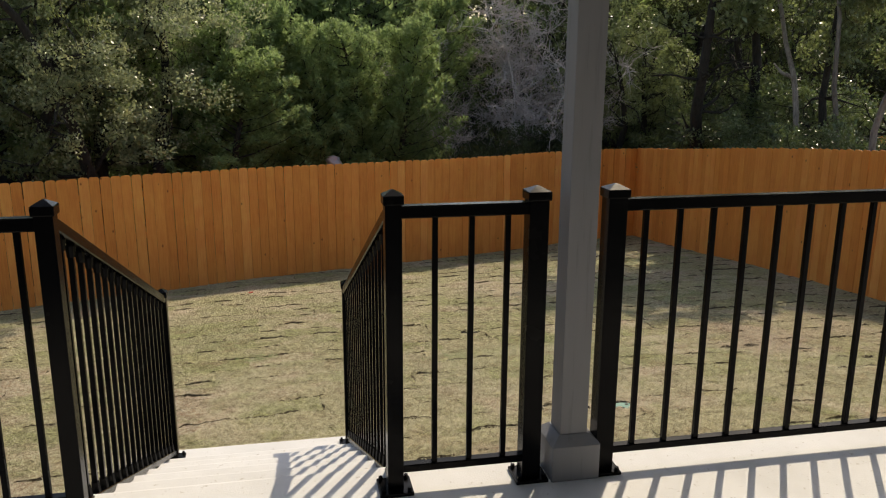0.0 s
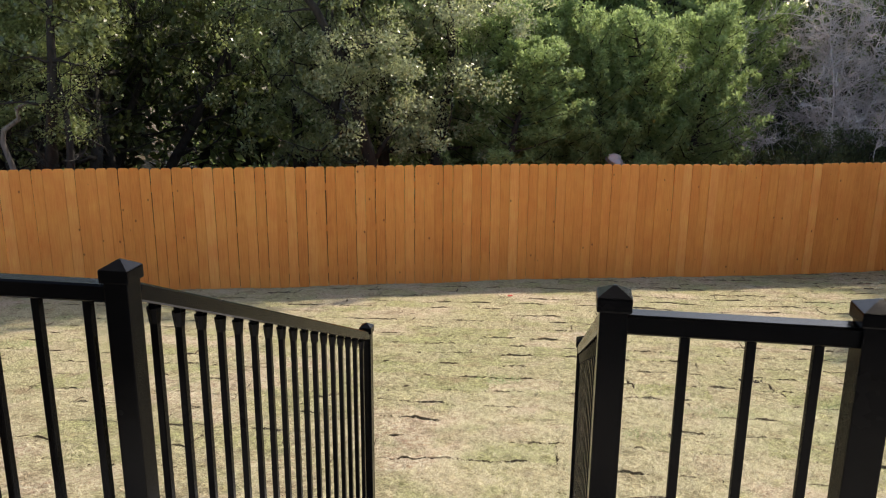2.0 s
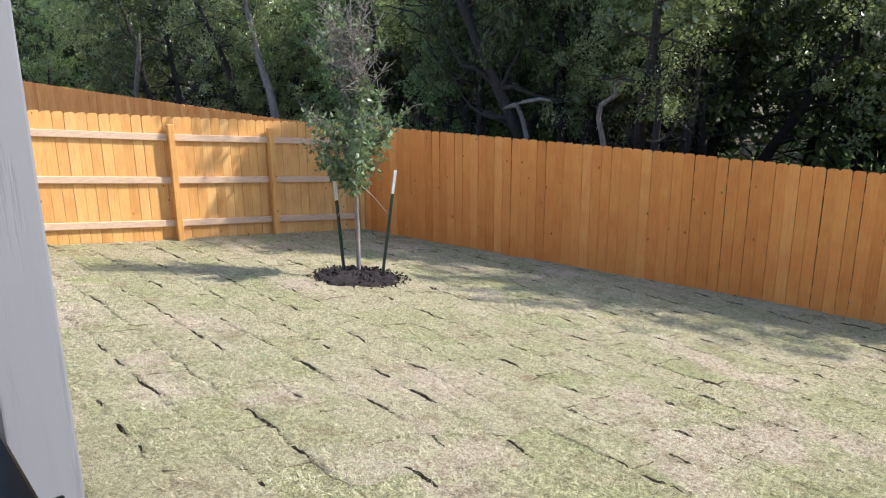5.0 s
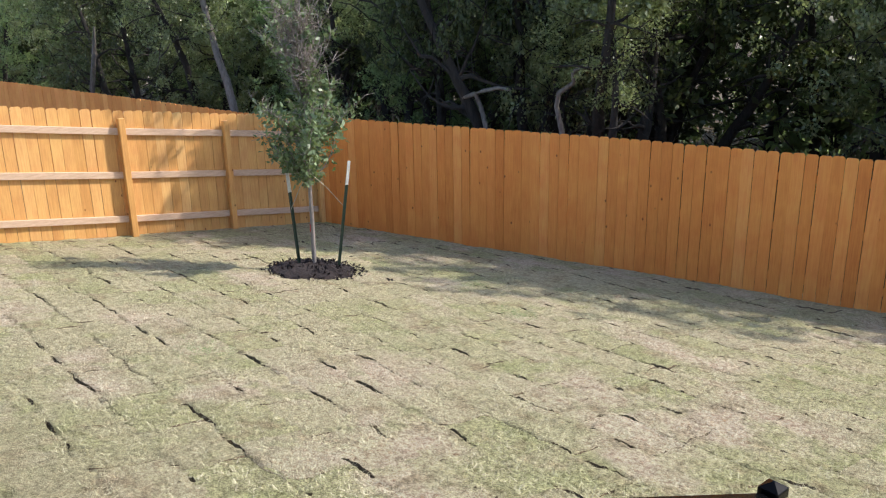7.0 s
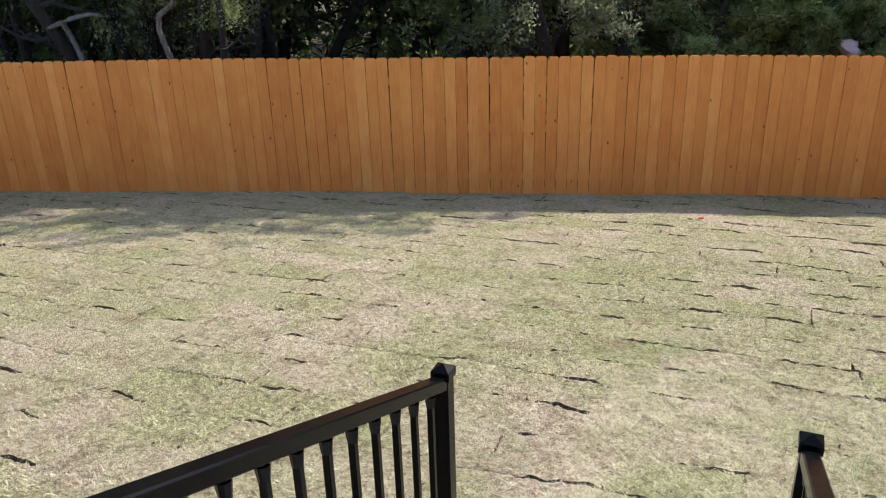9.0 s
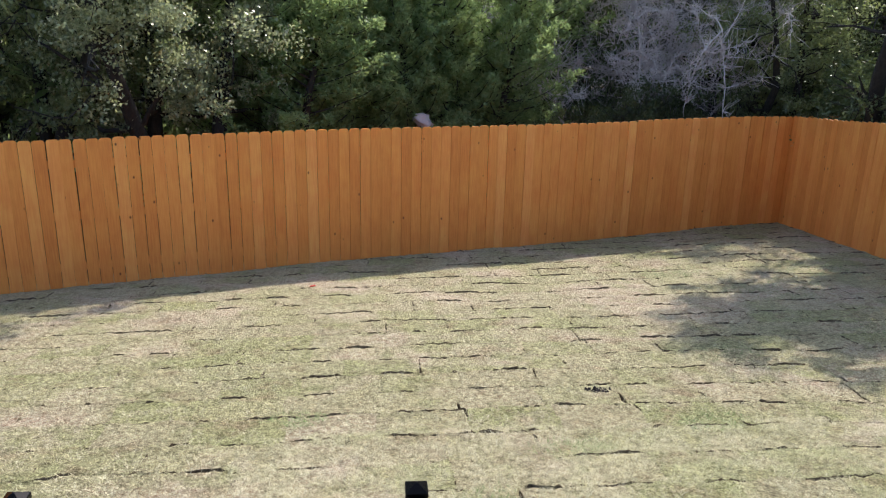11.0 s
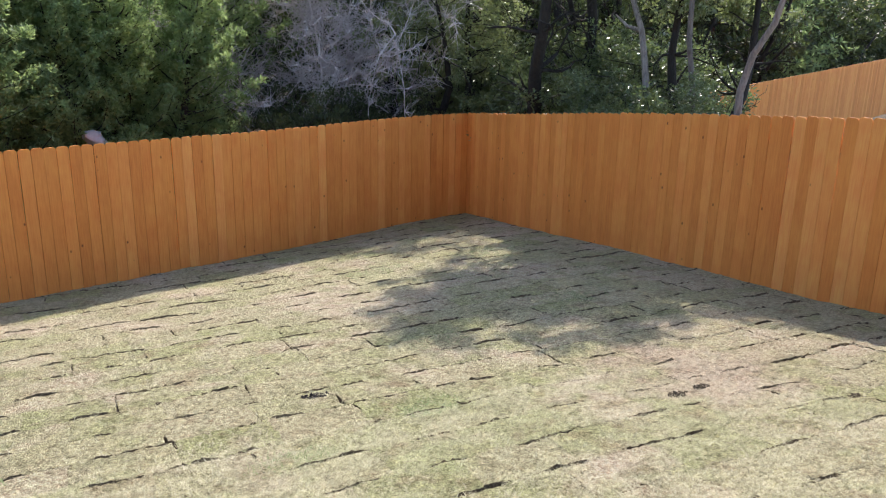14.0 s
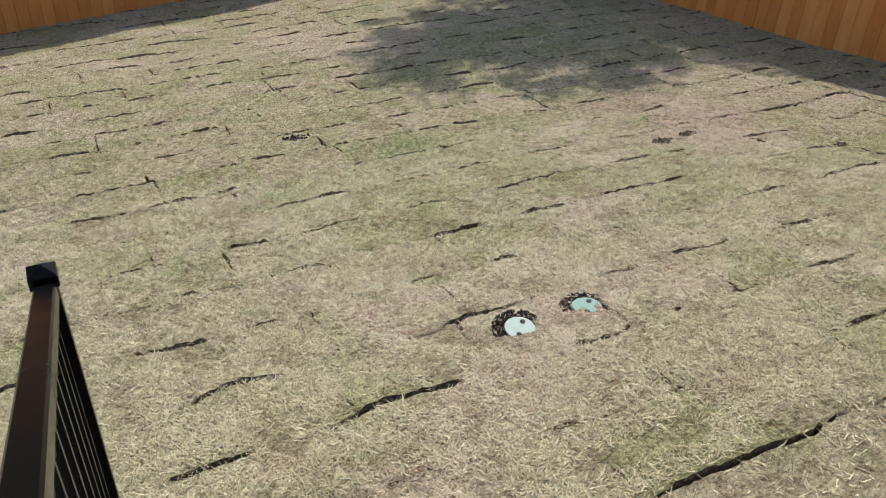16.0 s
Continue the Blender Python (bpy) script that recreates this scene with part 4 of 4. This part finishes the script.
limb("leaning_snag", "pale leaning tree trunk rising behind the neighbouring fence",
     [(-14.61, 7.75, -2.38), (-14.95, 7.69, -0.68), (-15.10, 7.67, -0.17), (-15.30, 7.61, 0.33), (-15.55, 7.56, 1.23), (-15.89, 7.45, 2.64), (-15.79, 7.49, 4.04)],
     [0.10, 0.085, 0.078, 0.068, 0.062, 0.055, 0.035])
limb("thin_snag", "thin bleached dead trunk behind the neighbouring fence",
     [(-19.41, 6.30, -2.32), (-19.26, 6.39, -0.52), (-19.03, 6.48, 0.38), (-18.90, 6.50, 0.88)], [0.07, 0.065, 0.05, 0.02])
limb("oak_snag", "pale grey oak stem behind the side fence",
     [(8.99, 10.36, -2.25), (9.00, 10.59, -0.25), (9.00, 10.74, 0.44), (9.00, 10.87, 0.89), (9.00, 11.22, 1.48), (8.91, 11.56, 2.62), (8.71, 11.99, 3.91)],
     [0.085, 0.058, 0.052, 0.048, 0.042, 0.034, 0.015], PALE_BARK, [([(9.00, 10.87, 0.89), (9.00, 11.25, 0.95), (9.05, 11.61, 1.12)], [0.045, 0.03, 0.012])])
limb("forked_snag", "grey trunk with a fork behind the side fence",
     [(9.29, 9.71, -2.13), (9.20, 9.83, 0.07), (9.10, 9.90, 0.77), (9.00, 9.83, 1.87), (8.91, 10.07, 3.27)], [0.06, 0.045, 0.042, 0.035, 0.015])
limb("crooked_snag", "crooked pale trunk leaning above the side fence",
     [(8.99, 8.67, -1.99), (9.00, 8.70, 0.16), (9.00, 8.55, 0.66), (9.00, 8.26, 1.07), (9.00, 8.12, 1.52), (8.91, 8.35, 2.52)], [0.065, 0.052, 0.047, 0.043, 0.035, 0.02], PALE_BARK)


# ---- sod lawn ----
PIECE_L, PIECE_W = 0.61, 0.41
lawn = new("lawn")
tagged(lawn, "newly laid dormant straw-coloured sod with open dark joints", "lawn", kind="structure")


def opening(s, d, along):
    """How far a joint gapes at a place: shut for most of its length, with short ragged open stretches."""
    if along:
        v = noise.noise((s * 3.4, d * 2.3, 5.0)) + 0.35 * noise.noise((s * 9, d * 9, 1.0)) + 0.40 * noise.noise((s * 33, d * 9, 2.0))
    else:
        v = noise.noise((s * 2.7, d * 3.4 + 40, 5.0)) + 0.35 * noise.noise((s * 9, d * 11, 1.0)) + 0.40 * noise.noise((s * 9, d * 35, 2.0))
    west = max(0.0, min(1.0, -s / 3))
    limit = (0.08 + 0.14 * west if along else 0.20 - 0.06 * west) - 0.09 * max(0.0, min(1.0, (s - 0.2) / 2.0))
    return -0.016 if v < limit else min(0.0105, 0.001 + (v - limit) * 0.035)


def warp(s, d):
    """How far the laid rows stray from straight lines."""
    return (0.035 * noise.noise((s * 0.9, d * 0.9, 20.0)) + 0.014 * noise.noise((s * 5, d * 5, 21.0)) + 0.007 * noise.noise((s * 19, d * 19, 22.0)),
            0.045 * noise.noise((s * 0.8, d * 0.8, 30.0)) + 0.034 * noise.noise((s * 4.2, d * 4.2, 31.0)) + 0.010 * noise.noise((s * 17, d * 17, 32.0)))


def sod_piece(rr, s0, s1, d0, d1, nu, nv):
    """One slab of sod between two places along its row (s) and two across it (d). Corners and quads."""
    verts, faces, grid = [], [], {}
    lift = rr.uniform(0.0, 0.003)
    curl = rr.choice((0, 0, 0.006, 0.014))
    for j in range(nv + 1):
        for i in range(nu + 1):
            u, v = i / nu, j / nv
            s, d = s0 + (s1 - s0) * u, d0 + (d1 - d0) * v
            gap = -1.0
            if i in (0, nu):
                gap = opening(s0 if i == 0 else s1, d, False)
                s += gap if i == 0 else -gap
            if j in (0, nv):
                g = opening(s, d0 if j == 0 else d1, True)
                d += g if j == 0 else -g
                gap = max(gap, g)
            ws, wd = warp(s, d)
            s, d = s + ws, d + wd
            p = Vector((s, d, 0))
            edge = i in (0, nu) or j in (0, nv)
            z = ground_z(p.x, p.y) + lift + 0.010 * noise.noise((p.x * 4, p.y * 4, 0)) + 0.02 * noise.noise((p.x * 1.1, p.y * 1.1, 7)) + 0.010 * noise.noise((p.x * 15, p.y * 15, 4))
            if edge:
                z += rr.uniform(-0.005, 0.006) + (0.5 * curl + 0.001 + gap * 0.5 if j == 0 else 0) if gap > 0 else -0.001
            elif j == 1:
                z += 0.2 * curl if opening(s, d0, True) > 0 else 0.0
            grid[i, j] = len(verts)
            verts.append((p.x, p.y, z))
    for j in range(nv):
        for i in range(nu):
            faces.append((grid[i, j + 1], grid[i + 1, j + 1], grid[i + 1, j], grid[i, j]))
    rim = [grid[i, 0] for i in range(nu + 1)] + [grid[nu, j] for j in range(1, nv + 1)] + [grid[i, nv] for i in range(nu - 1, -1, -1)] + [grid[0, j] for j in range(nv - 1, 0, -1)]
    low = []
    for k in rim:
        x, y, z = verts[k]
        low.append(len(verts))
        verts.append((x, y, z - 0.06))
    for k in range(len(rim)):
        faces.append((rim[k - 1], rim[k], low[k], low[k - 1]))
    return verts, faces, [0] * (nu * nv) + [1] * len(rim)


def olive_piece(row, column):
    """Whether a piece of sod has begun to green up."""
    return noise.cell((row * 7.31 + 0.5, column * 3.77 + 0.5, 2.5)) < -0.30


def sod_mesh(name, verts, faces, sides, mat):
    """Sod with grass on its top and dark root soil on its cut sides."""
    me = arrays(name, verts, faces, mat, True)
    me.materials.append(ROOTS)
    me.polygons.foreach_set("material_index", np.asarray(sides, np.int32))
    return me


rr = random.Random(9)
near, far_v, far_f, far_m, row_start = [], [], [], [], []
d, row = -0.90, 0
while d < 13.8:
    s = -12.6 + rr.random() * PIECE_L
    row_start.append(s)
    while s < 7.9:
        c = Vector((s + PIECE_L / 2, d + PIECE_W / 2, 0))
        inside = X_LEFT - 0.35 < c.x < X_RIGHT + 0.25 and c.y < back_y(c.x) + 0.3
        under = -1.30 - 0.2 < c.x < 4.9 and c.y < SLAB_Y + 0.05
        steps = RAIL_L - 0.2 < c.x < RAIL_R + 0.2 and c.y < 1.9
        if inside and not under and not steps:
            close = -3.4 < c.x < 5.2 and 1.2 < c.y < 7.6
            v, f, m = sod_piece(rr, s, s + PIECE_L, d, d + PIECE_W, *((28, 16) if close else (20, 8)))
            near.append((v, f, m, olive_piece(row, round((s - row_start[row]) / PIECE_L)), (c - Vector((1.0, 1.5, 0))).length if close else 99))
        s += PIECE_L
    d += PIECE_W
    row += 1
near.sort(key=lambda e: e[4])
for k, (v, f, m, olive, far) in enumerate(near):
    if k < 295 and far < 99:
        ob = new("sod_piece", sod_mesh("sod_piece", v, f, m, SOD_OLIVE if olive else SOD))
        ob.parent = lawn
    else:
        n = len(far_v)
        far_v += v
        far_f += [tuple(i + n for i in q) for q in f]
        far_m += m
rest = part("far_sod", sod_mesh("far_sod", far_v, far_f, far_m, SOD_FAR), None, lawn)
tagged(rest, "straw-coloured sod pieces farther out", kind="stuff")


# ---- dry grass ----
def grass(name, count, x0, x1, y0, y1, length, seed, label, mat=BLADE, round_patch=False, olive=None):
    nr = np.random.default_rng(seed)
    x, y = nr.uniform(x0, x1, count), nr.uniform(y0, y1, count)
    keep = (y < FENCE_Y0 + FENCE_SLOPE * x - 0.05) & ~((x > -1.5) & (x < 4.9) & (y < 0.25)) & ~((x > RAIL_L - 0.1) & (x < RAIL_R + 0.1) & (y < 2.1))
    for lx, ly in LIDS:
        keep &= (x - lx) ** 2 + (y - ly) ** 2 > 0.008
    if round_patch:
        keep &= nr.random(count) > ((x - (x0 + x1) / 2) / (x1 - x0) * 2) ** 2 + ((y - (y0 + y1) / 2) / (y1 - y0) * 2) ** 2
    x, y = x[keep], y[keep]
    n = len(x)
    gx, gy = np.linspace(x0, x1, 60), np.linspace(y0, y1, 60)
    table = np.array([[ground_z(float(a), float(b)) for a in gx] for b in gy])
    fx, fy = (x - x0) / (x1 - x0) * 59, (y - y0) / (y1 - y0) * 59
    ix, iy = np.minimum(fx.astype(int), 58), np.minimum(fy.astype(int), 58)
    u, v = fx - ix, fy - iy
    z = table[iy, ix] * (1 - u) * (1 - v) + table[iy, ix + 1] * u * (1 - v) + table[iy + 1, ix] * (1 - u) * v + table[iy + 1, ix + 1] * u * v
    shut = np.ones(n, bool)
    for k in range(n):
        px, py = float(x[k]), float(y[k])
        z[k] += 0.010 * noise.noise((px * 4, py * 4, 0)) + 0.02 * noise.noise((px * 1.1, py * 1.1, 7))
        s, d = px, py
        ws, wd = warp(s, d)
        s, d = s - ws, d - wd
        if nr.random() > 0.55 + 1.1 * noise.noise((px * 6, py * 6, 3.0)) + 0.5 * noise.noise((px * 1.7, py * 1.7, 9.0)):
            shut[k] = False
        if olive is not None:
            r = max(0, min(len(row_start) - 1, math.floor((d + 0.90) / PIECE_W)))
            if olive_piece(r, math.floor((s - row_start[r]) / PIECE_L)) != olive:
                shut[k] = False
                continue
        row = round((d + 0.90) / PIECE_W)
        line = row * PIECE_W - 0.90
        if abs(d - line) < 0.03 and abs(d - line) < opening(s, line, True) + 0.004:
            shut[k] = False
    x, y, z, n = x[shut], y[shut], z[shut], int(shut.sum())
    a = nr.uniform(0, 2 * np.pi, n)
    rise = nr.uniform(0.05, 0.6, n)
    ln = length * nr.uniform(0.5, 1.3, n)
    d = np.stack([np.cos(a) * np.sqrt(1 - rise ** 2), np.sin(a) * np.sqrt(1 - rise ** 2), rise], 1) * ln[:, None]
    side = np.stack([-np.sin(a), np.cos(a), 0 * a], 1) * (0.0016 * length / 0.03)
    p = np.stack([x, y, z - 0.002 + nr.uniform(0, 0.008, n)], 1)
    verts = np.stack([p - side, p + side, p + d], 1).reshape(-1, 3)
    ob = new(name, arrays(name, verts, np.arange(3 * n).reshape(n, 3), mat))
    return tagged(ob, label, "grass", kind="stuff")


grass("grass", 480000, -0.6, 5.0, 1.6, 4.9, 0.033, 1, "short dry straw-coloured grass blades of the near lawn", olive=False)
grass("greening_grass", 420000, -0.6, 5.0, 1.6, 4.9, 0.033, 5, "short olive-green grass blades on pieces of the near lawn", OLIVE_BLADE, olive=True)
grass("grass_far", 340000, -9.5, 7.1, 1.0, 11.5, 0.050, 2, "short dry straw-coloured grass blades of the open lawn")
for k, (x, y, r) in enumerate(((-5.35, 5.87, 0.36), (-6.5, 6.4, 0.25), (1.45, 4.55, 0.32), (2.55, 4.9, 0.30), (3.3, 6.4, 0.40), (0.9, 3.9, 0.25), (-5.6, 2.6, 0.40), (5.2, 7.0, 0.45), (-0.3, 5.2, 0.25), (4.9, 8.6, 0.8), (5.9, 9.6, 0.8), (6.2, 7.9, 0.6), (4.0, 9.6, 0.6))):
    grass("green_grass", int(5200 * r), x - r, x + r, y - r * 0.7, y + r * 0.7, 0.045, 30 + k, "patch of fresh green grass coming up in the dry sod", GREEN_BLADE, True)
